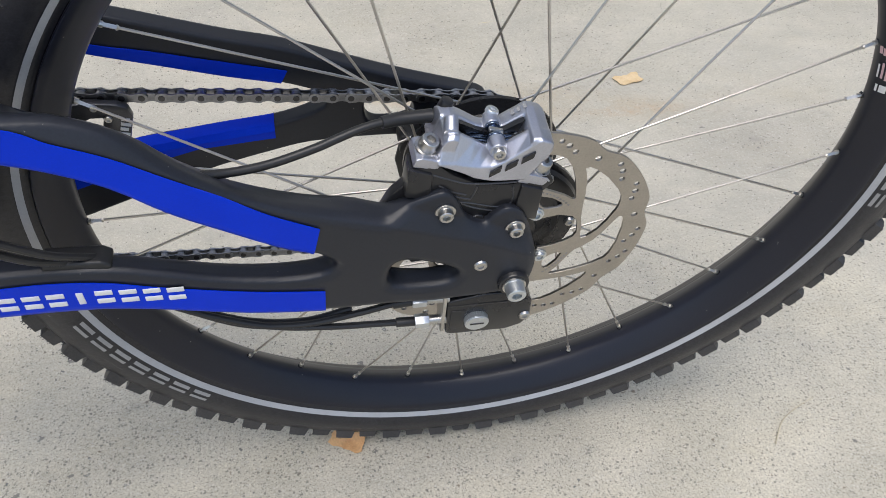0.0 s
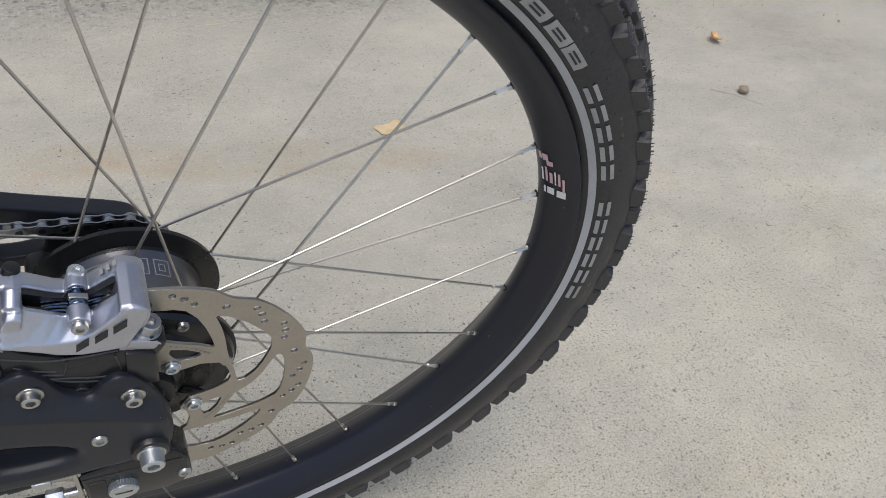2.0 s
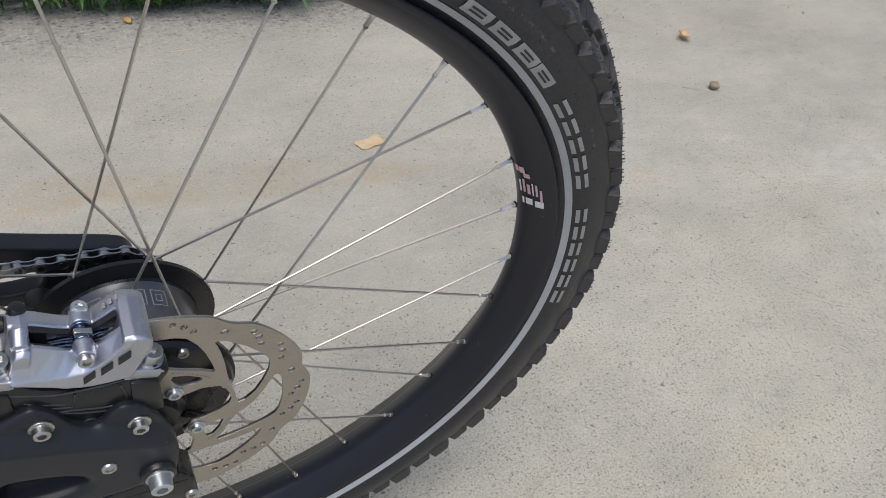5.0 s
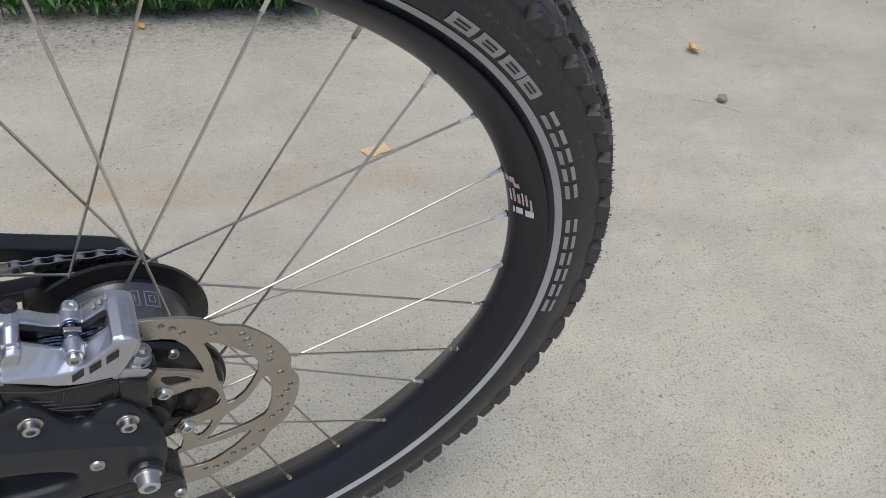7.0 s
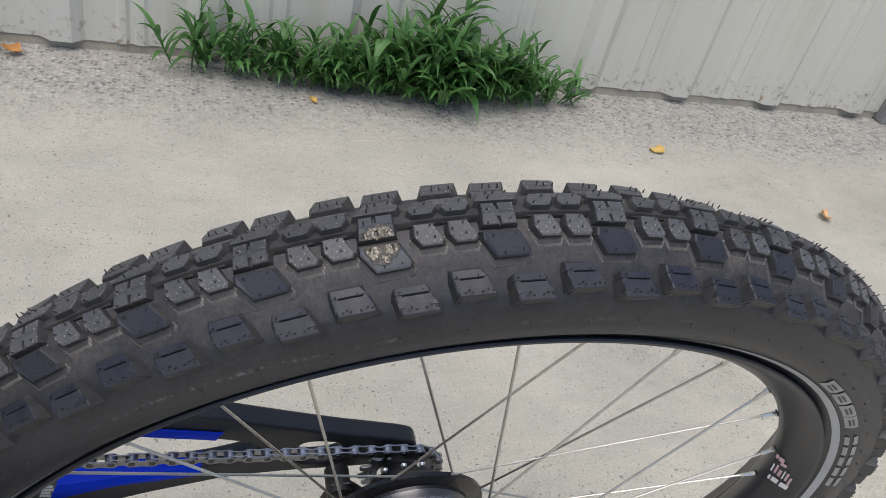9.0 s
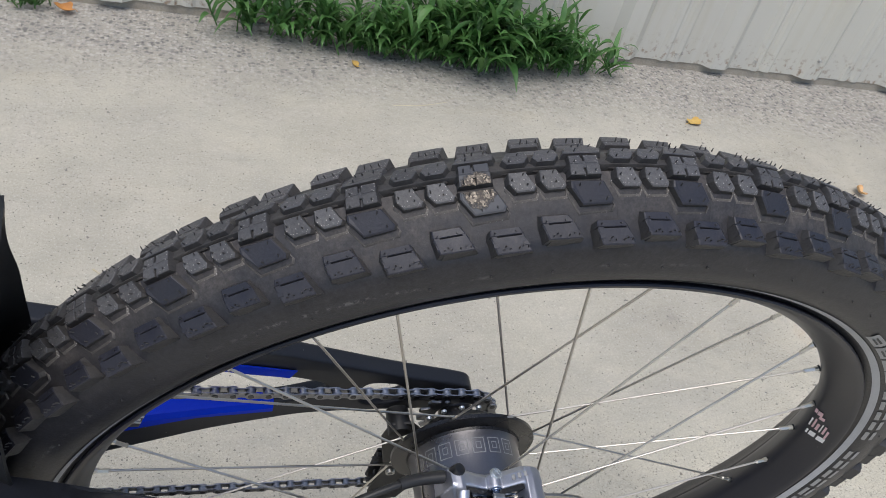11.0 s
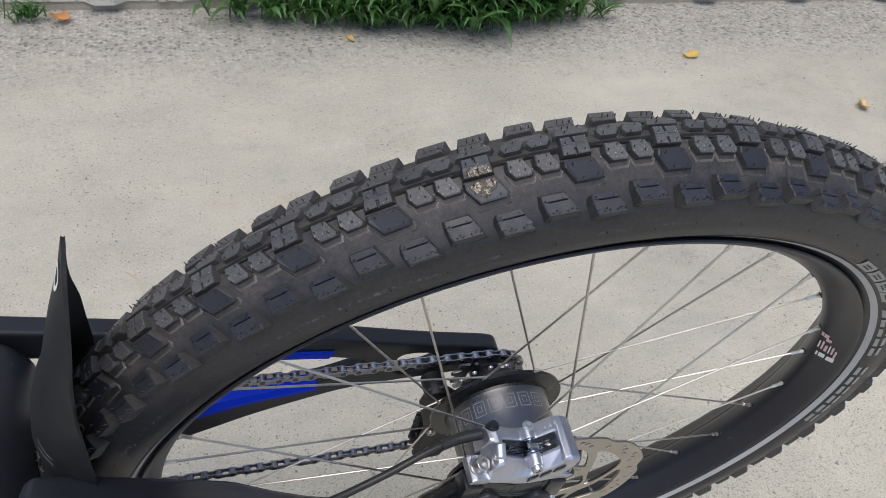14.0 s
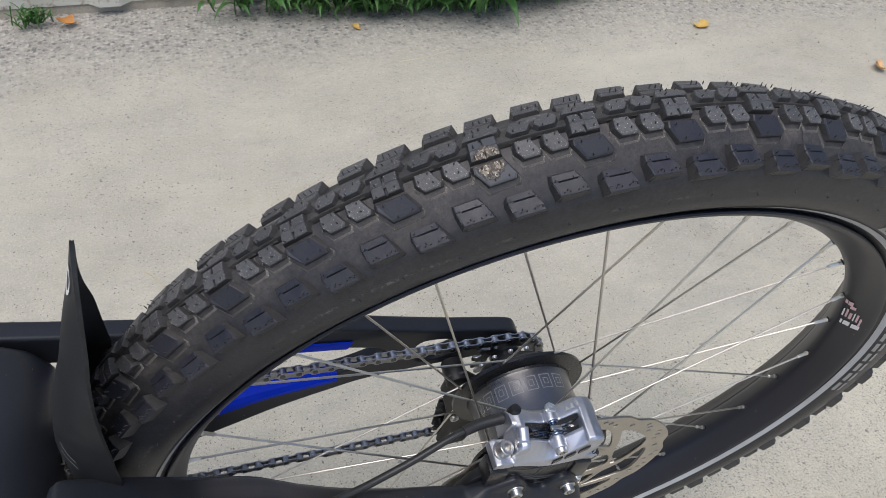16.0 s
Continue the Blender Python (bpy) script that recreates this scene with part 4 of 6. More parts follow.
CENTRE = [[(-1.18, -0.0075), (-0.10, -0.0076), (-0.10, -0.0025), (-1.17, -0.0025)], [(0.10, -0.0076), (1.18, -0.0075), (1.09, -0.0025), (0.10, -0.0025)], [(-1.17, -0.0021), (-0.10, -0.0021), (-0.10, 0.0031), (-1.2, 0.0030)], [(0.10, -0.0021), (1.08, -0.0021), (1.0, 0.0032), (0.10, 0.0031)], ([(-1.15, -0.0040), (1.13, -0.0040), (1.05, -0.0006), (-1.16, -0.0006)], 0.0003), ([(-1.14, -0.0073), (1.14, -0.0073), (0.98, 0.0030), (-1.17, 0.0028)], 0.0013, True)]
FAR_CENTRE = [([(-1.55, 0.0050), (1.32, 0.0050), (1.10, 0.0084), (0.40, 0.0142), (-1.35, 0.0142), (-1.80, 0.0086)], 0.0, True)]
PAIR = [([(-0.76, -0.0044), (0.50, -0.0043), (0.55, -0.0092), (0.08, -0.0128), (-1.20, -0.0128), (-1.36, -0.0112)], 0.0, True)]
FAR_PAIR = [([(-0.66, 0.0006), (0.60, 0.0006), (0.88, 0.0036), (0.44, 0.0090), (-1.00, 0.0088), (-1.08, 0.0044)], 0.0, True)]
MIDDLE = [([(-1.85, -0.0184), (0.36, -0.0186), (1.25, -0.0128), (1.22, -0.0099), (-1.25, -0.0103), (-2.02, -0.0168)], 0.0, True)]
FAR_MIDDLE = [(flipped(MIDDLE[0][0]), 0.0028)]
EDGE_A = [[(1.46, -0.0213), (-0.66, -0.0213), (-1.02, -0.0246), (1.46, -0.0246)], [(1.46, -0.0251), (-1.08, -0.0251), (-1.50, -0.0322), (1.15, -0.0320)], ([(1.44, -0.0220), (0.95, -0.0220), (0.90, -0.0300), (1.30, -0.0300)], 0.0002), ([(-0.66, -0.0220), (-0.80, -0.0300), (-1.34, -0.0300), (-0.96, -0.0240)], 0.0002), ([(1.42, -0.0216), (-0.66, -0.0216), (-1.46, -0.0318), (0.86, -0.0316)], 0.0012, True)]
EDGE_B = [[(1.42, -0.0248), (-0.82, -0.0248), (-0.98, -0.0279), (1.50, -0.0279)], [(1.50, -0.0284), (-1.04, -0.0284), (-1.52, -0.0352), (1.15, -0.0352)], ([(1.46, -0.0255), (0.98, -0.0255), (0.92, -0.0330), (1.34, -0.0330)], 0.0002), ([(-0.84, -0.0255), (-0.84, -0.0330), (-1.36, -0.0330), (-0.98, -0.0275)], 0.0002), ([(1.40, -0.0251), (-0.82, -0.0251), (-1.48, -0.0348), (0.84, -0.0348)], 0.0012, True)]
KINDS = [
    ("tread_block", CENTRE, 0.0, [(-0.7, -0.006), (0.7, -0.001), (0.8, -0.007)]),
    ("tread_block", FAR_CENTRE, 0.0, [(-1.1, 0.0115), (-0.3, 0.0118), (0.2, 0.0118), (0.4, 0.006)]),
    ("tread_block", PAIR, 2.95, [(-0.4, -0.006), (0.3, -0.008), (-0.6, -0.0100)]),
    ("tread_block", PAIR, 5.25, [(-0.5, -0.006), (0.3, -0.008), (-0.8, -0.0102)]),
    ("tread_block", FAR_PAIR, 2.80, [(-0.4, 0.006), (0.3, 0.001)]),
    ("tread_block", FAR_PAIR, 5.05, [(-0.3, 0.006), (0.4, 0.002)]),
    ("tread_block", MIDDLE, 0.0, [(-0.9, -0.012), (0.6, -0.012), (-0.2, -0.0175), (-1.4, -0.0172)]),
    ("tread_block", FAR_MIDDLE, 3.6, []),
    ("tread_block", EDGE_A, 2.25, [(-0.3, -0.0235), (1.1, -0.0235), (-0.9, -0.0295), (0.5, -0.0295), (-1.2, -0.0306), (-0.4, -0.0306), (0.2, -0.0306), (0.7, -0.0304)]),
    ("tread_block", EDGE_B, -1.95, [(-0.4, -0.0262), (1.1, -0.0262), (-0.9, -0.0325), (0.5, -0.0325), (-1.2, -0.0335), (-0.5, -0.0335), (0.1, -0.0335), (0.6, -0.0335)]),
    ("tread_block", [(flipped(o), 0.0026) for o in EDGE_A[:2]], -0.9, [(-0.6, 0.024), (0.0, 0.024), (0.6, 0.024)]),
    ("tread_block", [(flipped(o), 0.0026) for o in EDGE_B[:2]], 2.8, [(-0.6, 0.025), (0.1, 0.025), (0.7, 0.025)]),
]
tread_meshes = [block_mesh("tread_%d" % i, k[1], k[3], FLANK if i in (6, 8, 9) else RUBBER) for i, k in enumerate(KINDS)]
muddy = {6: block_mesh("tread_muddy", MIDDLE, KINDS[6][3], MUD), 0: block_mesh("tread_muddy_centre", CENTRE, KINDS[0][3], MUD)}
rest_v, rest_f, rest_m = [], [], []
for k in range(PERIODS):
    for i, (name, _, shift, _) in enumerate(KINDS):
        a = (FIRST + k * STEP + shift) % 360
        m = Matrix.Translation((0, TREAD_SHIFT, 0)) @ Matrix.Rotation(-radians(a), 4, "Y")
        if a < 158 or a > 352:
            sharing(name, muddy[i] if k == 1 and i in muddy else tread_meshes[i], tyre, m)
        else:
            base = len(rest_v)
            rest_v += [m @ v.co for v in tread_meshes[i].vertices]
            rest_f += [[base + j for j in p.vertices] for p in tread_meshes[i].polygons]
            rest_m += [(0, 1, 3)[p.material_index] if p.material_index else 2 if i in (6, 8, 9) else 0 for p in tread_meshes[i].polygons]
data = bpy.data.meshes.new("tread")
data.from_pydata(rest_v, [], rest_f)
data.materials.append(RUBBER)
data.materials.append(LUG_SIDE)
data.materials.append(FLANK)
data.materials.append(SKIRT)
data.polygons.foreach_set("material_index", rest_m)
rest = new("tread", data)
rest.parent = tyre
tagged(rest, "rows of rubber tread blocks with moulding hairs", kind="stuff")

# the moulded step that runs round the crown between the block rows
bm = bmesh.new()
lathe(bm, [(y + TREAD_SHIFT, along(CROWN, y) - d) for y, d in ((0.0185, 0.0056), (0.0120, 0.0042), (0.0060, 0.0034), (0.0012, 0.0027), (-0.0003, 0.0027), (-0.0007, 0.0034), (-0.0009, 0.0078))], 240)
part("crown_step", bm, LUG_SIDE, tyre)

# fine parting lines across the shoulder and vent nubs down the sidewall
bm = bmesh.new()
for k in range(PERIODS):
    for shift, y0, y1 in ((0.9, 0.0185, 0.0255), (3.3, 0.0125, 0.0215), (5.6, 0.0125, 0.0250)):
        a = (FIRST + k * STEP + shift) % 360
        if a < 158 or a > 352:
            row = [[bm.verts.new(polar(along(TOP, y) + 0.00022, a + d, TREAD_SHIFT - y)) for d in (-0.035, 0.035)] for y in (y0 + (y1 - y0) * j / 3 for j in range(4))]
            for p, q in zip(row, row[1:]):
                bm.faces.new((p[0], p[1], q[1], q[0]))
lines = part("mould_flash", bm, LUG_SIDE, tyre)
tagged(lines, "fine moulded lines across the tyre shoulder", kind="stuff")
rng = random.Random(8)
for k in range(28):
    a, r = 20.0 + 5.0 * k + rng.uniform(-0.4, 0.4), 0.3165 + 0.0016 * (k % 2)
    y = -float(np.interp(r, [p[1] for p in SIDE][::-1], [p[0] for p in SIDE][::-1]))
    bm = bmesh.new()
    rod(bm, polar(r, a, y + 0.0004), polar(r, a, y - 0.0009), 0.00062, 0.0005, sides=6)
    part("vent_nub", bm, LUG_SIDE, tyre)

# rim
rim_bm = bmesh.new()
lathe(rim_bm, [(-0.0190, 0.2937), (-0.0212, 0.2938), (-0.0221, 0.2930), (-0.0218, 0.2912), (-0.0196, 0.2880), (-0.0150, 0.2833), (-0.0100, 0.2788), (-0.0058, 0.2756), (-0.0024, 0.2740), (0.0024, 0.2740), (0.0058, 0.2756), (0.0100, 0.2788), (0.0150, 0.2833), (0.0196, 0.2880), (0.0209, 0.2910), (0.0204, 0.2930), (0.0180, 0.2930), (0.0174, 0.2885), (0.0, 0.2860), (-0.0174, 0.2885), (-0.0180, 0.2930)], 240, closed=True)
rim = part("rim", rim_bm, RIM, bike, "wide satin black rim", 40)
rim.matrix_basis = WHEEL


def rim_patch(bm, a0, a1, s0, s1, lift=0.0005, steps=5, rows=4):
    """A film on the near flank of the rim; s runs from the spoke bed to the edge."""
    table = [(-0.0024, 0.2740), (-0.0058, 0.2756), (-0.0100, 0.2788), (-0.0150, 0.2833), (-0.0196, 0.2880), (-0.0209, 0.2914)]
    grid = []
    for i in range(steps + 1):
        row = []
        for k in range(rows + 1):
            s = (s0 + (s1 - s0) * k / rows) * 5
            y, r = float(np.interp(s, range(6), [p[0] for p in table])), float(np.interp(s, range(6), [p[1] for p in table]))
            row.append(bm.verts.new(polar(r - lift, a0 + (a1 - a0) * i / steps, y - lift * 0.8)))
        grid.append(row)
    for p, q in zip(grid, grid[1:]):
        for k in range(rows):
            bm.faces.new((p[k], q[k], q[k + 1], p[k + 1]))


for a0, a1, s0, s1, mat in ((22.43, 23.8, 0.04, 0.16, PINK), (22.24, 23.6, 0.19, 0.34, PINK), (21.26, 22.24, 0.28, 0.44, PINK), (17.94, 20.48, 0.08, 0.15, WHITE), (17.94, 20.87, 0.22, 0.28, PINK), (17.74, 19.89, 0.33, 0.41, PINK), (17.55, 20.28, 0.45, 0.48, WHITE), (17.55, 20.09, 0.52, 0.57, PINK), (16.37, 19.11, 0.61, 0.66, PINK), (15.4, 16.76, 0.14, 0.22, WHITE), (15.4, 16.76, 0.26, 0.44, WHITE), (15.2, 16.57, 0.49, 0.68, WHITE)):
    bm = bmesh.new()
    rim_patch(bm, a0, a1, s0, s1, 0.0005, 3, 3)
    part("decal", bm, mat, rim, "pink and white sticker print")

# hub
hub_bm = bmesh.new()
lathe(hub_bm, [(-0.060, 0.004), (-0.060, 0.0115), (-0.0525, 0.0120), (-0.0520, 0.0180), (-0.0455, 0.0190), (-0.0450, 0.0230), (-0.0410, 0.0250), (-0.0400, 0.0400), (-0.0375, 0.0420), (-0.0370, 0.0545), (-0.0335, 0.0560), (-0.0330, 0.0480), (-0.0315, 0.0485), (-0.0300, 0.0580), (-0.0270, 0.0580), (-0.0255, 0.0460), (-0.0180, 0.0435), (0.0180, 0.0435), (0.0245, 0.0460), (0.0260, 0.0580), (0.0290, 0.0580), (0.0310, 0.0480), (0.0370, 0.0440), (0.0390, 0.0300), (0.0480, 0.0280), (0.0490, 0.0150), (0.0720, 0.0140), (0.0720, 0.004)], 96)
hub = part("hub", hub_bm, BLACK, bike, "black geared hub with two drilled flanges", 30)
hub.matrix_basis = WHEEL
bm = bmesh.new()
lathe(bm, [(-0.0245, 0.0457), (-0.0180, 0.0436), (0.0180, 0.0436), (0.0238, 0.0457)], 96)
part("hub_shell", bm, HUB, hub, "polished dark grey hub shell", 30)
for i in range(6):
    a = 57.3 + 60 * i
    cap_bolt("hub_screw", hub, polar(0.0505, a, -0.0372), (0, -1, 0), 0.0036, 0.0022, STEEL)
    bm = bmesh.new()
    block(bm, 0.028, 0.047, -0.0425, -0.0395, -0.003, 0.003, 0.001, m=Matrix.Rotation(-radians(a + 22), 4, "Y"))
    part("cover_rib", bm, BLACK, hub)
# outlined print round the shell, one plain frame to a character
for i in range(7):
    a, w = 161.0 - 17.0 * i, 13.0
    bm = bmesh.new()
    for s0, s1, y0, y1 in ((0.0, 1.0, 0.0045, 0.0052), (0.0, 1.0, 0.0162, 0.0169), (0.0, 0.07, 0.0045, 0.0169), (0.93, 1.0, 0.0045, 0.0169), (0.28, 0.72, 0.0080, 0.0086), (0.28, 0.72, 0.0130, 0.0136), (0.28, 0.34, 0.0080, 0.0136), (0.66, 0.72, 0.0080, 0.0136)):
        rows = [[bm.verts.new(polar(0.04375 + 0.0025 * max(0.0, (y - 0.018) / 0.0065), a + w / 2 - w * (s0 + (s1 - s0) * j / 4), y)) for y in (y0, y1)] for j in range(5)]
        for p, q in zip(rows, rows[1:]):
            bm.faces.new((p[0], q[0], q[1], p[1]))
    part("outlined_print", bm, PRINT, hub)

# spokes: sixteen to a flange, crossed in pairs
for k in range(32):
    a = -88.67 + 11.25 * k
    near = k % 2 == 0
    offset = {0: -40.6, 2: 37.2, 1: -41.9, 3: 38.1}[k % 4]
    y_rim = 0.0003 if near else 0.0047
    inner = k % 4 in (0, 1)
    y_hub = (-0.0266 if near else 0.0293) + (0.0010 if inner else -0.0010)
    hole, end = polar(0.0522, a + offset, y_hub), polar(0.2738, a, y_rim)
    way = (end - hole).normalized()
    bm = bmesh.new()
    flange_y = -0.0280 if near else 0.0290
    tube(bm, [polar(0.0520, a + offset, 2 * flange_y - y_hub), polar(0.0520, a + offset, flange_y), hole + way * 0.0015, hole + way * 0.012], 0.0010, 8, 4)
    rod(bm, hole + way * 0.010, end - way * 0.011, 0.00088, sides=8)
    spoke = part("spoke", bm, SPOKE, bike)
    spoke.matrix_basis = WHEEL
    bm = bmesh.new()
    rod(bm, end - way * 0.0105, end - way * 0.0015, 0.00150, sides=4)
    rod(bm, end - way * 0.0112, end - way * 0.0100, 0.0012, 0.0018, sides=8)
    rod(bm, end - way * 0.003, end + way * 0.001, 0.0019, sides=10)
    part("nipple", bm, NIPPLE, spoke, "bright spoke nipple")
    bm = bmesh.new()
    rod(bm, polar(0.2744, a, y_rim), polar(0.2732, a, y_rim), 0.0027, 0.0023, sides=12)
    part("eyelet", bm, BLACK, rim)
for side in (-0.0285, 0.0275):
    for i in range(16):
        a = 5.5 + 22.5 * i
        bm = bmesh.new()
        rod(bm, polar(0.0535, a, side - 0.0018), polar(0.0535, a, side - 0.0006), 0.0016, sides=10)
        part("flange_rivet", bm, CHAIN, hub)

# brake rotor
ROTOR_Y = -0.0520
def flat_polar(points, turn):
    return [(r / 1000 * math.cos(radians(a + turn)), r / 1000 * math.sin(radians(a + turn))) for r, a in points]


outer = [(r * math.cos(t), r * math.sin(t)) for t, r in ((2 * math.pi * i / 320, 0.1008 - 0.0034 * max(0.0, math.cos(8 * (2 * math.pi * i / 320 - radians(11.5)))) ** 3) for i in range(320))]
holes = []
ARCH = [(79.8, 57), (76, 53.5), (71.9, 49.5), (65, 42), (58.7, 33.5), (54.2, 22), (53.4, 10), (53.6, 0), (54.6, -3), (58.5, -2), (65, 4), (71, 11), (78.4, 19), (81.8, 24), (83, 27), (83.2, 33), (83, 43), (82.8, 52), (82, 56)]
WEDGE = [(79.5, 12.5), (81.8, 12), (82.8, 9), (83, 3), (83.3, -8), (83.6, -16), (82.6, -20.5), (77, -26.5), (70, -33), (62, -41.5), (57.6, -47), (56, -47), (54.8, -38), (53.6, -25), (55, -17), (59, -12.5), (65, -5.5), (70.5, 2.5), (75, 8.5)]
EYE = [(47.6, 67), (49.0, 57), (49.3, 47), (47.8, 44), (44.2, 45), (40.0, 51), (38.9, 55), (40.0, 61), (44.0, 67)]
centre = []
for i in range(4):
    for shape in (ARCH, WEDGE, EYE):
        holes.append(flat_polar(shape, 90 * i))
    holes.append(ring_points(0.0325 * math.cos(radians(57 + 90 * i)), 0.0325 * math.sin(radians(57 + 90 * i)), 0.0026, 12))
    centre += flat_polar([(26.8, -22), (34, -15), (42.6, -7), (48.4, -1), (50.2, 4), (50.4, 12), (50.2, 20), (48.8, 26), (41.4, 35.5), (32, 43), (27, 48), (26.3, 57)], 90 * i)
holes.append(centre)
for i in range(8):
    for r, a, size in ((95.0, 1, 2.0), (92.5, -3, 2.2), (88.8, -7, 2.0), (95.0, 31, 2.0), (92.5, 27, 2.2), (88.8, 23, 2.0), (90.0, 11.5, 2.3)):
        t = radians(a + 45 * i)
        holes.append(ring_points(r / 1000 * math.cos(t), r / 1000 * math.sin(t), size / 1000, 10))
rotor = plate_part("brake_rotor", cut_plate("rotor_plate", outer, holes, 0.0020, 0.0002, ROTOR_Y), ROTOR, bike, "wavy-edged steel brake disc with drilled holes")
rotor.matrix_basis = WHEEL
for i in range(4):
    cap_bolt("rotor_bolt", rotor, polar(0.0325, 57 + 90 * i, ROTOR_Y - 0.001), (0, -1, 0), 0.0042, 0.0030, ZINC, washer=0.0054, label="zinc-plated rotor bolt")
for i in range(4):
    bm = bmesh.new()
    for j in range(9):
        a0 = 40 + 90 * i + j * 3.4
        v = [bm.verts.new(polar(r, t, ROTOR_Y - 0.00112)) for r, t in ((0.0504, a0), (0.0504, a0 + 2.1), (0.0518, a0 + 2.1), (0.0518, a0))]
        bm.faces.new(v)
    part("etched_marking", bm, CHAIN, rotor)

# ---- swingarm ----
def left_inner(x, z=0.2):
    """The inner face: deep behind the upper arm, shallow behind the lower one."""
    if x < -0.10 and z < float(np.interp(x, [-0.33, -0.24, -0.115], [0.10, 0.080, 0.0330])):
        return float(np.interp(x, [-0.22, -0.10], [-0.067, -0.063]))
    return float(np.interp(x, [-0.30, -0.22, -0.15, -0.10, -0.06], [-0.038, -0.040, -0.052, -0.060, -0.064]))


def left_recess(x, z):
    """How far the near arm's face falls back above its crease."""
    crease = float(np.interp(x, [-0.328, -0.2665, -0.2216, -0.1716, -0.1228, -0.0937, -0.058, -0.0328, -0.0106, 0.0105], [0.170, 0.160, 0.1375, 0.1035, 0.0790, 0.0690, 0.0556, 0.0460, 0.0356, 0.0246]))
    return min(0.008, max(0.0, z - crease) * 0.7)


def left_drop(x, z):
    """How far the upper arm's top slopes down towards the tyre."""
    low = float(np.interp(x, [-0.328, -0.275, -0.2276, -0.1761, -0.1277], [0.151, 0.134, 0.1115, 0.0715, 0.044]))
    reach = float(np.interp(x, [-0.33, -0.27, -0.22, -0.17, -0.10], [0.020, 0.036, 0.042, 0.026, 0.0]))
    return reach * min(1.0, max(0.0, (z - low) / 0.035))


def stay(name, outline, holes, outer_y, inner, round_edge, label, recess=lambda x, z: 0.0, drop=lambda x, z: 0.0):
    """A moulded stay: flat outer face, generous round edges, thicker towards the front."""
    depth = 0.020
    data = cut_plate(name + "_plate", outline, holes, depth, round_edge, 0.0)
    bm = bmesh.new()
    bm.from_mesh(data)
    bmesh.ops.remove_doubles(bm, verts=bm.verts, dist=0.00002)
    bm = melted(bm, 0.0014, 3)
    for v in bm.verts:
        u = v.co.y / depth + 0.5
        v.co.y = outer_y + (inner(v.co.x, v.co.z) - outer_y) * u + recess(v.co.x, v.co.z) * max(0.0, 1 - u * 1.4)
        v.co.z -= drop(v.co.x, v.co.z) * u
    return part(name, bm, CARBON, bike, label, 40)


def smooth_loop(points, steps=5):
    p = [Vector((x, 0, z)) for x, z in points]
    out = []
    n = len(p)
    for i in range(n):
        a, b, c, d = p[i - 1], p[i], p[(i + 1) % n], p[(i + 2) % n]
        for s in range(steps):
            u = s / steps
            q = 0.5 * (2 * b + (c - a) * u + (2 * a - 5 * b + 4 * c - d) * u * u + (3 * b - a - 3 * c + d) * u ** 3)
            out.append((q.x, q.z))
    return out


LEFT = [(-0.330, 0.176), (-0.290, 0.170), (-0.262, 0.1655), (-0.239, 0.1600), (-0.217, 0.1490), (-0.195, 0.1275), (-0.170, 0.1070), (-0.142, 0.0900), (-0.112, 0.0765), (-0.088, 0.0680), (-0.0794, 0.0690), (-0.0564, 0.0790), (-0.0482, 0.0800), (-0.0408, 0.0705), (-0.0346, 0.0570), (-0.0234, 0.0512), (-0.0171, 0.0578), (-0.0088, 0.0625), (0.0010, 0.0560), (0.0094, 0.0355), (0.0142, 0.0130), (0.0105, -0.0090), (-0.0020, -0.0145), (-0.0089, -0.0150), (-0.0516, -0.0175), (-0.0784, -0.0160), (-0.1226, -0.0155), (-0.1702, -0.0100), (-0.2207, 0.0025), (-0.2529, 0.0088), (-0.2854, 0.0102), (-0.330, 0.013),
        (-0.330, 0.0490), (-0.301, 0.0490), (-0.271, 0.0488), (-0.241, 0.0460), (-0.2116, 0.0372), (-0.1809, 0.0270), (-0.1481, 0.0215), (-0.124, 0.0230), (-0.1155, 0.0320), (-0.1277, 0.0440), (-0.1463, 0.0525), (-0.1761, 0.0715), (-0.2034, 0.0900), (-0.2276, 0.1115), (-0.2514, 0.1250), (-0.275, 0.1340), (-0.330, 0.150)]
SLOT = [(-0.0800, 0.0058), (-0.0800, 0.0220), (-0.0730, 0.0290), (-0.0600, 0.0262), (-0.0460, 0.0200), (-0.0385, 0.0135), (-0.0385, 0.0070), (-0.0450, 0.0025), (-0.0640, 0.0018)]
left_stay = stay("left_stay", smooth_loop(LEFT, 3), [smooth_loop(SLOT, 5)], -0.0835, left_inner, 0.0058, "matt black moulded swingarm with dropout", left_recess, left_drop)
RIGHT = [(-0.470, 0.168), (-0.330, 0.130), (-0.2376, 0.1030), (-0.2054, 0.0930), (-0.1715, 0.0828), (-0.1365, 0.0738), (-0.0981, 0.0592), (-0.0574, 0.0440), (-0.0267, 0.0340), (0.0025, 0.0245), (0.0130, 0.0175), (0.0160, 0.0040), (0.0100, -0.0110), (-0.0300, -0.0140), (-0.0700, -0.0130), (-0.1070, -0.0140), (-0.1280, -0.0162), (-0.1500, -0.0220), (-0.1775, -0.0300), (-0.2060, -0.0400), (-0.2450, -0.0570), (-0.330, -0.092), (-0.470, -0.135), (-0.470, -0.080),
         (-0.330, -0.0330), (-0.2450, -0.0104), (-0.2100, -0.0044), (-0.1814, 0.0002), (-0.1468, 0.0050), (-0.1270, 0.0110), (-0.1120, 0.0180), (-0.1075, 0.0250), (-0.1130, 0.0335), (-0.1390, 0.0440), (-0.1751, 0.0526), (-0.2174, 0.0646), (-0.2595, 0.0765), (-0.330, 0.0965), (-0.470, 0.134)]
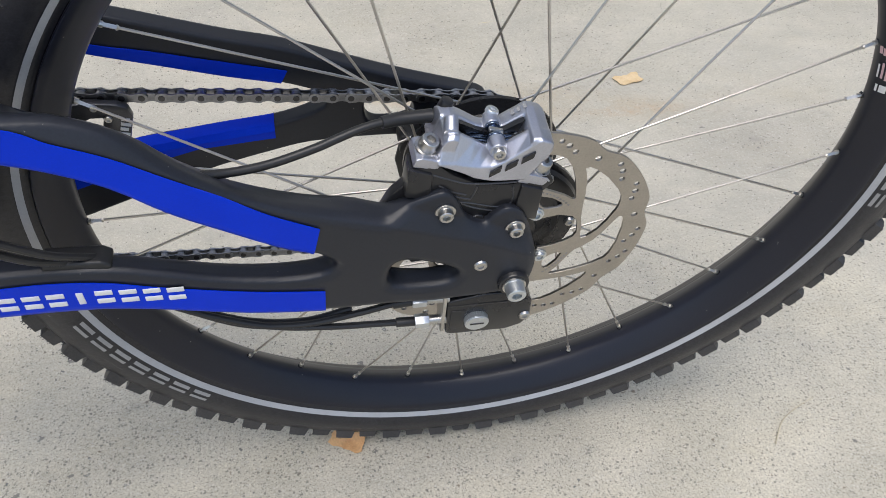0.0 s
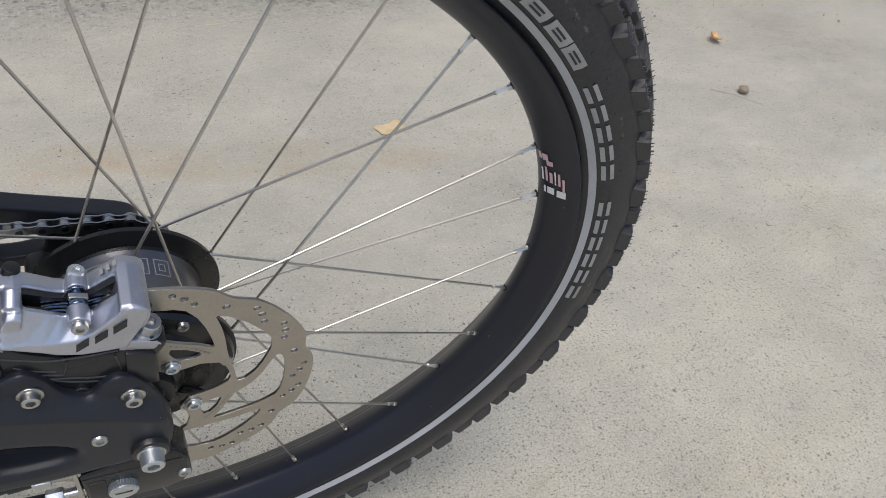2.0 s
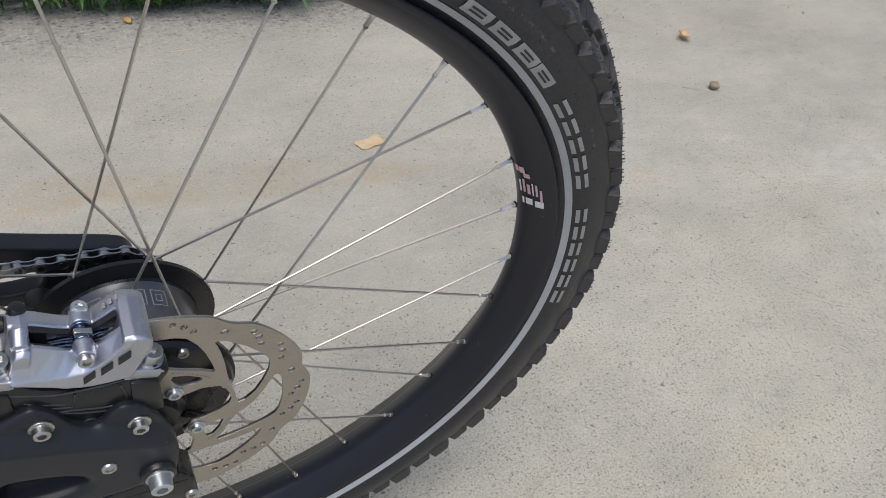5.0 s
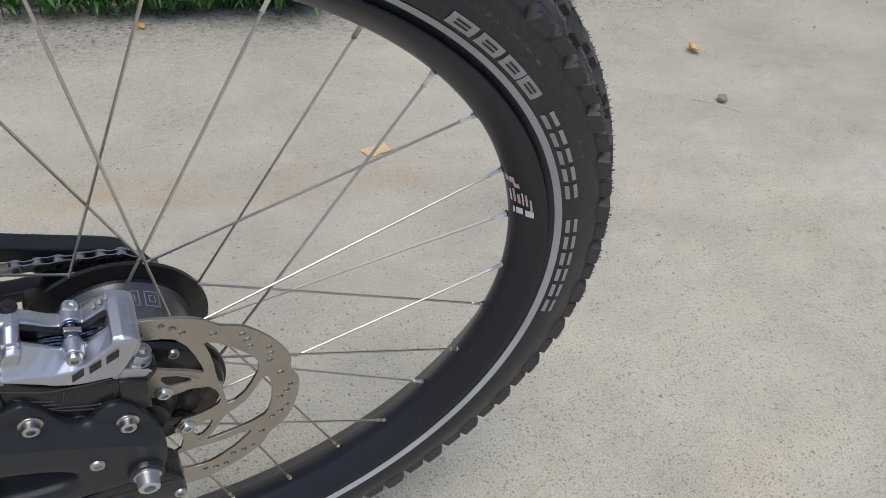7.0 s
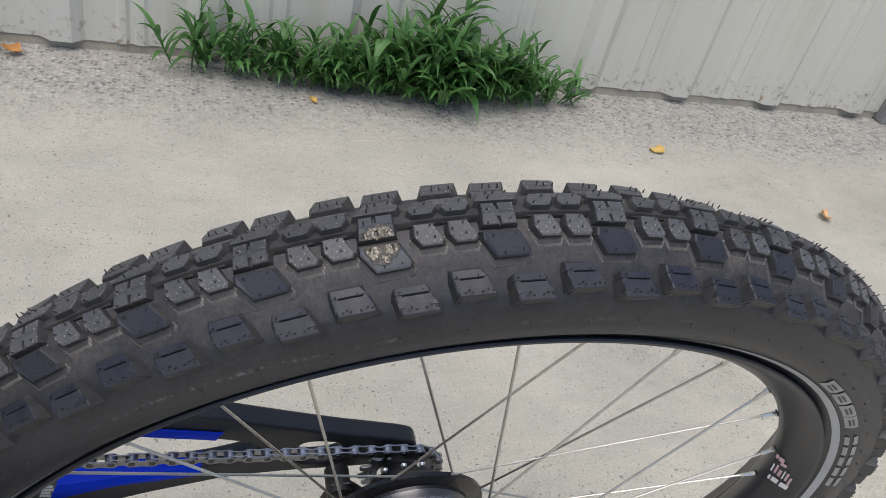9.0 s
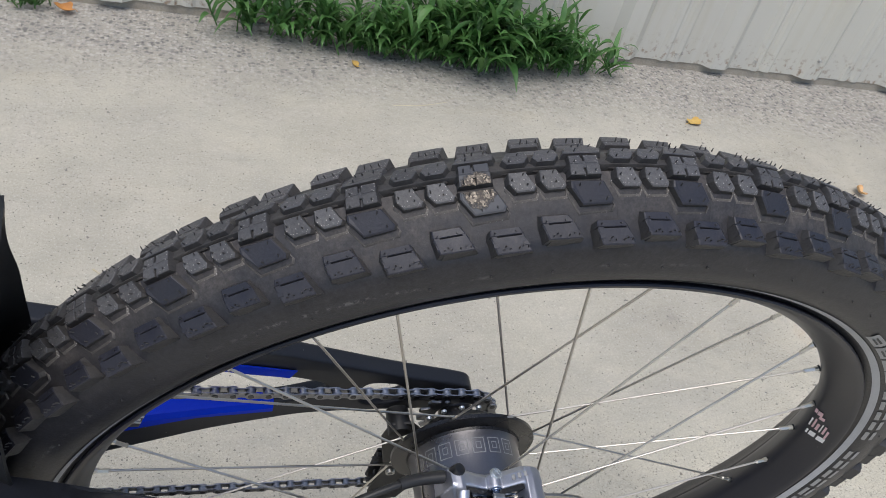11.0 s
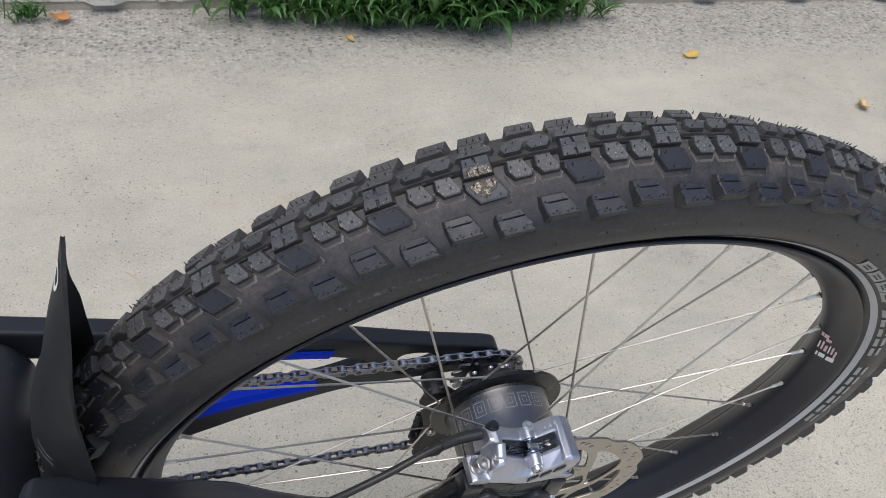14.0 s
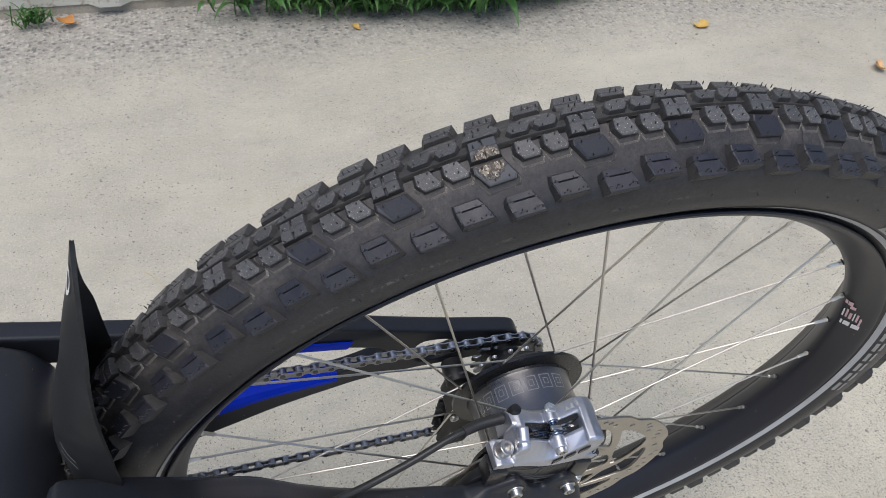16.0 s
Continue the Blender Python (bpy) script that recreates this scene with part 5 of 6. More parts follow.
FAR_NEAR, FAR_BACK = 0.0730, 0.0880
FAR_SLOT = [(-0.0800, 0.0120), (-0.0775, 0.0030), (-0.0715, -0.0015), (-0.0611, -0.0024), (-0.0505, -0.0010), (-0.0442, 0.0035), (-0.0430, 0.0140), (-0.0480, 0.0240), (-0.0560, 0.0282), (-0.0720, 0.0300), (-0.0790, 0.0230)]
right_stay = stay("right_stay", smooth_loop(RIGHT, 3), [smooth_loop(FAR_SLOT, 3)], FAR_BACK, lambda x, z: FAR_NEAR, 0.0022, "matt black swingarm on the chain side")


def film(name, top, low, outline, outer_y, inner, round_edge, parent, label, lift=0.0007, thick=0.0006, depth=0.020):
    """A strip of coloured film between two edges in x and z, wrapped over the arm's rounded edge."""
    loop = np.array(outline)
    ends = np.roll(loop, -1, axis=0)
    out = 1.0 if outer_y > inner(0.0) else -1.0

    def face_y(x, z):
        w = ends - loop
        u = np.clip(((x - loop[:, 0]) * w[:, 0] + (z - loop[:, 1]) * w[:, 1]) / (w ** 2).sum(axis=1), 0, 1)
        d = float(np.hypot(loop[:, 0] + u * w[:, 0] - x, loop[:, 1] + u * w[:, 1] - z).min())
        if -0.34 < x < -0.326:
            d = round_edge
        g = max(0.0, round_edge - d) / round_edge
        return outer_y + (inner(x) - outer_y) / depth * round_edge * (1 - math.sqrt(max(0.0, 1 - g * g)))

    bm = bmesh.new()
    a, b = spline([(x, 0, z) for x, z in top], 5), spline([(x, 0, z) for x, z in low], 5)
    n = 10
    rows = []
    for q, r in zip(a, b):
        line = [q + (r - q) * (k / n) for k in range(n + 1)]
        ys = [face_y(p.x, p.z) for p in line]
        rows.append([bm.verts.new((p.x, y + out * (lift + extra), p.z)) for extra in (0, thick) for p, y in zip(line, ys)])
    m = n + 1
    for p, q in zip(rows, rows[1:]):
        for k in range(n):
            bm.faces.new((p[k], p[k + 1], q[k + 1], q[k]))
            bm.faces.new((p[k + m], q[k + m], q[k + m + 1], p[k + m + 1]))
        bm.faces.new((p[0], q[0], q[m], p[m]))
        bm.faces.new((p[n], p[n + m], q[n + m], q[n]))
    for p in (rows[0], rows[-1]):
        for k in range(n):
            bm.faces.new((p[k], p[k + 1], p[k + 1 + m], p[k + m]))
    return part(name, bm, BLUE, parent, label, 50)


def far_inner(x):
    return FAR_BACK


NEAR_FACE, FAR_FACE = (smooth_loop(LEFT, 3), -0.0835, left_inner, 0.0058), (smooth_loop(RIGHT, 3), FAR_NEAR, far_inner, 0.0022)
film("blue_film", [(-0.328, 0.1700), (-0.2665, 0.1600), (-0.2448, 0.1482), (-0.2216, 0.1366), (-0.1976, 0.1200), (-0.1716, 0.1025), (-0.1495, 0.0855), (-0.1228, 0.0702)], [(-0.329, 0.1510), (-0.275, 0.1346), (-0.2514, 0.1256), (-0.2276, 0.1122), (-0.2034, 0.0907), (-0.1761, 0.0722), (-0.1463, 0.0532), (-0.1277, 0.0447)], *NEAR_FACE, left_stay, "glossy blue stripe on the upper arm")
film("blue_film", [(-0.329, 0.0400), (-0.3071, 0.0408), (-0.2761, 0.0418), (-0.2457, 0.0380), (-0.2155, 0.0287), (-0.1671, 0.0164), (-0.1221, 0.0094)], [(-0.329, 0.0138), (-0.317, 0.0120), (-0.2854, 0.0108), (-0.2529, 0.0094), (-0.2207, 0.0032), (-0.1702, -0.0093), (-0.1226, -0.0148)], *NEAR_FACE, left_stay, "glossy blue stripe with white print on the lower arm")
film("blue_film", [(-0.329, 0.1065), (-0.2560, 0.0850), (-0.2260, 0.0786), (-0.1920, 0.0700), (-0.1338, 0.0556)], [(-0.329, 0.0972), (-0.2595, 0.0772), (-0.2174, 0.0653), (-0.1751, 0.0533), (-0.1390, 0.0446)], *FAR_FACE, right_stay, "glossy blue stripe on the far upper arm")
# on the far lower arm the film runs over the flat top and down the near face
ridge_x = [-0.330, -0.2450, -0.2100, -0.1814, -0.1468]
bm = bmesh.new()
rows = []
for k in range(41):
    x = -0.329 + 0.1822 * k / 40
    crest, foot = float(np.interp(x, ridge_x, [-0.0330, -0.0104, -0.0044, 0.0002, 0.0050])), float(np.interp(x, [-0.329, -0.2452, -0.2039, -0.148], [-0.060, -0.0270, -0.0140, -0.0075]))
    line = [(FAR_BACK - 0.003, crest + 0.0010), (FAR_NEAR + 0.003, crest + 0.0010), (FAR_NEAR + 0.0008, crest + 0.0004), (FAR_NEAR - 0.0007, crest - 0.0024), (FAR_NEAR - 0.0020, crest - 0.0044), (FAR_NEAR - 0.0004, crest - 0.0056), (FAR_NEAR - 0.0007, foot)]
    rows.append([bm.verts.new((x, y, z)) for y, z in line])
for p, q in zip(rows, rows[1:]):
    for k in range(6):
        bm.faces.new((p[k], p[k + 1], q[k + 1], q[k]))
part("blue_film", bm, BLUE, right_stay, "glossy blue stripe folded over the far lower arm", 30)
# white print on the lower blue stripe, one plain shape to a character
for i in range(8):
    x = -0.3065 + 0.0132 * i
    z = 0.0262 - 0.0040 * max(0.0, (x + 0.255) / 0.05) if x > -0.255 else 0.0265
    w = 0.0038 if i == 3 else 0.0098
    bm = bmesh.new()
    if i == 3:
        block(bm, x + 0.003, x + 0.0068, -0.0855, -0.0846, z - 0.0052, z + 0.0052, 0.0002)
    else:
        for dz in (-0.0052, 0.0024):
            block(bm, x, x + w, -0.0855, -0.0846, z + dz - 0.0004, z + dz + 0.0034, 0.0002)
    part("white_print", bm, WHITE, left_stay)

# yoke that joins the arms ahead of the wheel
bm = bmesh.new()
prism(bm, [(-0.560, 0.035), (-0.339, 0.035), (-0.340, 0.110), (-0.350, 0.134), (-0.370, 0.149), (-0.560, 0.153)], -0.0780, 0.0700, 0.010, 4)
part("yoke", bm, CARBON, bike, "matt black swingarm yoke ahead of the tyre", 45)
bm = bmesh.new()
block(bm, -0.450, -0.377, -0.016, 0.030, 0.130, 0.1530, 0.010, 3)
part("yoke_recess", bm, PLASTIC, bike)


# mudguard flap: a folded leaf that rises to a point behind the yoke
def sunk_guard(points):
    """The flap sits lower towards its foot."""
    return [(x - 0.0033 - 0.0316 * (z - 0.17), y, z - 0.0109 - 0.03 * (0.3246 - z)) for x, y, z in points]


NEAR_EDGE = spline(sunk_guard([(-0.2936, -0.048, 0.110), (-0.2936, -0.045, 0.171), (-0.2926, -0.043, 0.194), (-0.291, -0.039, 0.228), (-0.288, -0.034, 0.255), (-0.2845, -0.027, 0.274), (-0.281, -0.017, 0.297), (-0.279, -0.008, 0.311), (-0.2767, 0.0045, 0.3244)]), 5)
FAR_EDGE = spline(sunk_guard([(-0.292, 0.044, 0.110), (-0.292, 0.042, 0.1745), (-0.2905, 0.039, 0.193), (-0.289, 0.035, 0.211), (-0.287, 0.030, 0.233), (-0.285, 0.025, 0.254), (-0.284, 0.018, 0.280), (-0.281, 0.012, 0.303), (-0.2763, 0.0055, 0.3244)]), 5)
RIDGE = spline(sunk_guard([(-0.328, 0.0, 0.110), (-0.326, 0.0, 0.170), (-0.3235, 0.0, 0.187), (-0.317, 0.0, 0.210), (-0.307, 0.0, 0.235), (-0.300, 0.001, 0.256), (-0.293, 0.002, 0.277), (-0.284, 0.004, 0.301), (-0.2767, 0.005, 0.3246)]), 5)


def guard_point(u, w):
    """u from the foot to the tip, w across from the near edge to the far one."""
    s = u * (len(RIDGE) - 1)
    i = min(int(s), len(RIDGE) - 2)
    n, f, r = (line[i].lerp(line[i + 1], s - i) for line in (NEAR_EDGE, FAR_EDGE, RIDGE))
    return r + (f - n) * (w / 2) + ((f + n) / 2 - r) * abs(w) ** float(np.interp(u, [0.0, 0.3, 0.6, 1.0], [4.2, 3.6, 2.2, 1.7])) - SETBACK


def guard_out(u, w):
    a = guard_point(u + 0.01, w) - guard_point(u - 0.01, w) if 0.01 < u < 0.99 else guard_point(0.5, w) - guard_point(0.48, w)
    c = guard_point(u, w + 0.05) - guard_point(u, w - 0.05)
    d = c.cross(a).normalized()
    return d if d.x < 0 else -d


bm = bmesh.new()
n_u, n_w = 40, 20
for shell in (0.0, 0.0022):
    rows = []
    for i in range(n_u + 1):
        row = []
        for k in range(n_w + 1):
            u, w = i / n_u, -1 + 2 * k / n_w
            row.append(bm.verts.new(guard_point(u, w) - guard_out(u, w) * shell))
        rows.append(row)
    for p, q in zip(rows, rows[1:]):
        for k in range(n_w):
            bm.faces.new((p[k], p[k + 1], q[k + 1], q[k]))
    if shell == 0.0:
        first = rows
for i in range(n_u):
    for k in (0, n_w):
        bm.faces.new((first[i][k], first[i + 1][k], rows[i + 1][k], rows[i][k]))
for k in range(n_w):
    for i in (0, n_u):
        bm.faces.new((first[i][k], first[i][k + 1], rows[i][k + 1], rows[i][k]))
guard = part("mudguard", bm, FLAP, bike, "short black plastic mudguard flap with dusty edges", 50)


def on_guard(u, w, lift=0.0006):
    return guard_point(u, w) + guard_out(u, w) * lift


bm = bmesh.new()
n = 24
ring = [[bm.verts.new(on_guard(0.875 + 0.052 * s * math.cos(2 * math.pi * j / n), -0.55 + 0.24 * s * math.sin(2 * math.pi * j / n))) for j in range(n)] for s in (1.0, 0.64)]
for j in range(n):
    bm.faces.new((ring[0][j], ring[0][(j + 1) % n], ring[1][(j + 1) % n], ring[1][j]))
part("oval_badge", bm, WHITE, guard, "white outlined oval badge", 50)
for du in (0.0, 0.045):
    bm = bmesh.new()
    rows = [[bm.verts.new(on_guard(0.225 + du + d - 0.085 * s, -0.62 - 0.16 * s)) for d in (0, 0.006)] for s in (0, 0.25, 0.5, 0.75, 1.0)]
    for p, q in zip(rows, rows[1:]):
        bm.faces.new((p[0], p[1], q[1], q[0]))
    part("pale_bar", bm, PRINT, guard)

# axle, boss and dropout bolts
bm = bmesh.new()
rod(bm, (0, -0.060, 0), (0, -0.0870, 0), 0.0112, 0.0104, 28, 0.001)
part("axle_boss", bm, BLACK, left_stay)
bm = bmesh.new()
rod(bm, (0, -0.0868, 0), (0, -0.0880, 0), 0.0080, sides=28)
part("axle_washer", bm, STEEL, left_stay)
cap_bolt("axle_end", left_stay, (0, -0.0878, 0), (0, -1, 0), 0.0064, 0.0085, ZINC, label="zinc-plated axle end")
for x, z in ((-0.0488, 0.0660), (-0.0034, 0.0458)):
    cap_bolt("dropout_bolt", left_stay, (x, -0.0832 + left_recess(x, z), z), (0, -1, 0), 0.0045, 0.0056, STEEL, washer=0.0064, label="stainless socket bolt")
cap_bolt("small_screw", left_stay, (-0.0240, -0.0830, 0.0206), (0, -1, 0), 0.0043, 0.0020, STEEL)
bm = bmesh.new()
rod(bm, (0.003, 0.066, 0.008), (0.003, 0.0915, 0.008), 0.0085, sides=24, bevel=0.001)
part("axle_boss", bm, BLACK, right_stay)

# ---- disc brake ----
TILT = math.atan2(0.0843 - 0.109, 0.0137 + 0.0586)
CAL = Matrix.Translation((-0.0225, 0, 0.0965)) @ Matrix.Rotation(-TILT, 4, "Y")
caliper = tagged(new("brake_caliper"), "silver disc brake caliper")
caliper.parent = bike
caliper.matrix_basis = CAL


def loft(bm, sections):
    """A solid through closed sections of (y, z) at stations along x."""
    rings = [[bm.verts.new((x, y, z)) for y, z in ring] for x, ring in sections]
    n = len(rings[0])
    for a, b in zip(rings, rings[1:]):
        for k in range(n):
            bm.faces.new((a[k], a[(k + 1) % n], b[(k + 1) % n], b[k]))
    bm.faces.new(rings[0][::-1])
    bm.faces.new(rings[-1])


bm = bmesh.new()
# near wall: fascia below the crease, shoulder that rises from the crease to the window
loft(bm, [(x, [(-0.0575, zb + 0.003), (-0.0688, zb), (-0.0705, zb + 0.0012), (-0.0695, zc - 0.0006), (-0.0688, zc), (-0.0600, zt), (-0.0575, zt - 0.0004)]) for x, zb, zc, zt in (
    (-0.0315, -0.0080, -0.0050, 0.0090), (-0.0240, -0.0090, -0.0046, 0.0108), (-0.0220, -0.0094, -0.0042, 0.0098), (-0.0130, -0.0110, -0.0040, 0.0075), (-0.0070, -0.0126, -0.0034, 0.0060),
    (0.0000, -0.0128, -0.0015, 0.0052), (0.0050, -0.0124, 0.0030, 0.0080), (0.0100, -0.0112, 0.0100, 0.0150), (0.0155, -0.0095, 0.0195, 0.0220), (0.0200, -0.0080, 0.0242, 0.0250), (0.0240, -0.0066, 0.0244, 0.0254), (0.0268, 0.0060, 0.0240, 0.0250), (0.0282, 0.0150, 0.0225, 0.0240))])
# far wall, lowest behind the pin
loft(bm, [(x, [(-0.0470, -0.0120), (-0.0470, zt - 0.0008), (-0.0455, zt), (-0.0385, zt - 0.0006), (-0.0345, zt - 0.0045), (-0.0345, -0.0100)]) for x, zt in (
    (-0.0330, 0.0100), (-0.0260, 0.0122), (-0.0200, 0.0112), (-0.0090, 0.0080), (-0.0010, 0.0074), (0.0045, 0.0098), (0.0095, 0.0165), (0.0150, 0.0238), (0.0200, 0.0256), (0.0285, 0.0246))])
# the block at the leading end
loft(bm, [(x, [(-0.0688, zb), (-0.0688, z0), (-0.0672, z0 + 0.0014), (-0.0420, z1), (-0.0365, z1 - 0.0010), (-0.0345, z1 - 0.0050), (-0.0345, zb + 0.002)]) for x, zb, z0, z1 in (
    (0.0152, -0.0020, 0.0218, 0.0250), (0.0200, 0.0000, 0.0236, 0.0262), (0.0262, 0.0050, 0.0232, 0.0254), (0.0292, 0.0090, 0.0212, 0.0232), (0.0302, 0.0120, 0.0180, 0.0200))])
# the block at the trailing end with the banjo seat and the bleed boss
loft(bm, [(x, [(-0.0655, -0.0070), (-0.0655, z0 - 0.002), (-0.0630, z0), (-0.0410, z1), (-0.0350, z1 - 0.001), (-0.0335, -0.0070)]) for x, z0, z1 in ((-0.0322, 0.0060, 0.0080), (-0.0308, 0.0095, 0.0108), (-0.0276, 0.0112, 0.0124), (-0.0242, 0.0108, 0.0120))])
prism(bm, [(-0.0446, -0.0128), (-0.0295, -0.0120), (-0.0295, -0.0052), (-0.0415, -0.0050), (-0.0446, -0.0072)], -0.0690, -0.0500)
prism(bm, [(0.0210, -0.0105), (0.0390, -0.0105), (0.0415, -0.0050), (0.0385, -0.0030), (0.0240, -0.0026)], -0.0690, -0.0500)
rod(bm, (-0.0002, -0.0672, 0.0088), (-0.0002, -0.0580, 0.0096), 0.0052, sides=24)
rod(bm, (-0.0002, -0.0475, 0.0100), (-0.0002, -0.0385, 0.0106), 0.0047, sides=24)
rod(bm, (-0.0286, -0.0600, 0.0094), (-0.0286, -0.0510, 0.0132), 0.0042, sides=24)
part("body", melted(bm, 0.0006, 3), SILVER, caliper, "silver forged caliper body", 180)
for x, y, z in ((-0.0378, -0.0590, -0.0054), (0.0342, -0.0612, -0.0026)):
    cap_bolt("mount_bolt", caliper, (x, y, z), (0, -0.12, 1), 0.0054, 0.0080, STEEL, washer=0.0072, label="stainless mounting bolt")
# pads at the sides of the disc, with their dark backing
for y0, y1, up in ((-0.0575, -0.0545, 0.0), (-0.0505, -0.0472, 0.0034)):
    bm = bmesh.new()
    loft(bm, [(x, [(y0, -0.0120), (y0, zt + up), (y1, zt + up), (y1, -0.0120)]) for x, zt in ((-0.0240, 0.0068), (-0.0100, 0.0042), (0.0000, 0.0036), (0.0070, 0.0082), (0.0150, 0.0178))])
    part("brake_pad", bm, BLACK, caliper, "dark brake pad")
# folded leaf spring: five thin strips bowed over the pads
for k, y in enumerate((-0.0564, -0.0545, -0.0526, -0.0507, -0.0488)):
    bm = bmesh.new()
    lift = 0.0008 * (k % 2)
    line = spline([(-0.0150, 0, 0.0030 + lift), (-0.0110, 0, 0.0044 + lift), (-0.0060, 0, 0.0056), (-0.0002, 0, 0.0058), (0.0045, 0, 0.0074), (0.0090, 0, 0.0098 + lift), (0.0142, 0, 0.0112 + lift)], 4)
    loft(bm, [(q.x, [(y - 0.0006, q.z), (y - 0.0005, q.z + 0.0006), (y + 0.0005, q.z + 0.0006), (y + 0.0006, q.z)]) for q in line])
    part("pad_spring", bm, SPRING, caliper, "blued steel pad spring")
bm = bmesh.new()
rod(bm, (-0.0002, -0.0640, 0.0092), (-0.0002, -0.0410, 0.0104), 0.0027, sides=16, bevel=0.0004)
rod(bm, (-0.0002, -0.0580, 0.0096), (-0.0002, -0.0556, 0.0097), 0.0047, sides=20, bevel=0.0006)
rod(bm, (-0.0002, -0.0490, 0.0100), (-0.0002, -0.0470, 0.0101), 0.0044, sides=20, bevel=0.0006)
part("pad_pin", bm, SPRING, caliper, "polished pad pin", 40)
bm = bmesh.new()
block(bm, -0.0046, 0.0044, -0.0548, -0.0514, 0.0106, 0.0134, 0.0008, 3)
part("pin_clip", bm, STEEL, caliper, "bright steel pin clip")
cap_bolt("pin_head", caliper, (-0.0002, -0.0668, 0.0088), (0, -1, 0.06), 0.0039, 0.0040, STEEL)
cap_bolt("pin_tail", caliper, (-0.0002, -0.0388, 0.0128), (0, 0.1, 1), 0.0040, 0.0026, ZINC)
cap_bolt("bleed_screw", caliper, (-0.0286, -0.0594, 0.0096), (0.0, -1, 0.42), 0.0027, 0.0013, PIN)
bm = bmesh.new()
rod(bm, (-0.0282, -0.0372, 0.0060), (-0.0282, -0.0372, 0.0140), 0.0046, 0.0040, 24, 0.0012)
part("banjo", bm, BLACK, caliper, "black banjo fitting")
# dark badge on the fascia: one slanted plain bar to a character
for k, (x, z, long) in enumerate(((0.0012, -0.0062, 0.0085), (0.0084, 0.0006, 0.0085), (0.0152, 0.0084, 0.0090))):
    bm = bmesh.new()
    slant = Matrix.Translation((x, 0, z)) @ Matrix.Rotation(radians(-52), 4, "Y")
    prism(bm, [(-0.0020, -0.0018), (long - 0.0030, -0.0018), (long, 0.0016), (0.0010, 0.0016)], -0.0708, -0.0690, 0.0, m=slant)
    part("dark_print", bm, BLACK, caliper, "dark printed badge")
for k in range(3):
    bm = bmesh.new()
    slope = Matrix.Translation((0.0100 + 0.0024 * k, 0, 0.0180 + 0.0034 * k)) @ Matrix.Rotation(radians(-50), 4, "Y")
    block(bm, -0.0008, 0.0014, -0.0436, -0.0402, -0.0003, 0.0004, 0.0001, m=slope)
    part("pale_print", bm, PRINT, caliper)

bm = bmesh.new()
prism(bm, [(-0.0700, 0.0960), (-0.0715, 0.0700), (-0.0600, 0.0560), (-0.0350, 0.0450), (-0.0100, 0.0380), (0.0065, 0.0450), (0.0100, 0.0650), (0.0180, 0.0780), (0.0100, 0.0840), (-0.0050, 0.0780), (-0.0280, 0.0800), (-0.0450, 0.0900), (-0.0560, 0.1010)], -0.0690, -0.0560, 0.0022, 2)
adapter = part("brake_adapter", bm, BLACK, bike, "black machined brake adapter")
# square posts under the two ears
for x0, x1, z0, z1 in ((-0.0720, -0.0575, 0.0760, 0.1000), (-0.0040, 0.0110, 0.0500, 0.0800)):
    bm = bmesh.new()
    prism(bm, [(x0 - 0.001, z0), (x1, z0 - 0.004), (x1 + 0.0005, z1 - 0.0065), (x0 + 0.001, z1 - 0.0015)], -0.0712, -0.0560, 0.0014, 2)
    part("adapter_post", bm, BLACK, adapter)
# milled pockets: raised rounded lips round sunk floors, edge highlights painted in lighter metal
for line in ([(-0.0583, 0.0922), (-0.0487, 0.0874), (-0.0366, 0.0823), (-0.0212, 0.0806), (-0.0058, 0.0804)], [(-0.0588, 0.0905), (-0.0592, 0.0800), (-0.0477, 0.0738), (-0.0353, 0.0689), (-0.0323, 0.0695), (-0.0295, 0.0791)], [(-0.0530, 0.0822), (-0.0445, 0.0759), (-0.0357, 0.0724)], [(-0.0590, 0.0775), (-0.0438, 0.0683), (-0.0314, 0.0643), (-0.0151, 0.0593), (-0.0067, 0.0624), (-0.0077, 0.0767)], [(-0.0384, 0.0652), (-0.0292, 0.0600), (-0.0146, 0.0556), (-0.0060, 0.0582)]):
    bm = bmesh.new()
    tube(bm, [(x, -0.0689, z) for x, z in line], 0.0007, 10, 6)
    part("adapter_rib", bm, EDGE, adapter)
# the foot that reaches down behind the arm, with its two holes
plate_part("adapter_foot", cut_plate("adapter_foot_plate", smooth_loop([(-0.0690, 0.0840), (-0.0745, 0.0780), (-0.0805, 0.0715), (-0.0872, 0.0570), (-0.0925, 0.0440), (-0.0860, 0.0330), (-0.0640, 0.0360), (-0.0560, 0.0500), (-0.0560, 0.0780)], 3), [ring_points(-0.0764, 0.0617, 0.0030, 16), ring_points(-0.0693, 0.0567, 0.0022, 14)], 0.0070, 0.0010, -0.0610), BLACK, adapter)
for x, z in ((-0.0270, 0.0490), (-0.0145, 0.0530)):
    cap_bolt("adapter_bolt", adapter, (x, -0.0685, z), (0, -1, 0.2), 0.0050, 0.0030, BLACK)

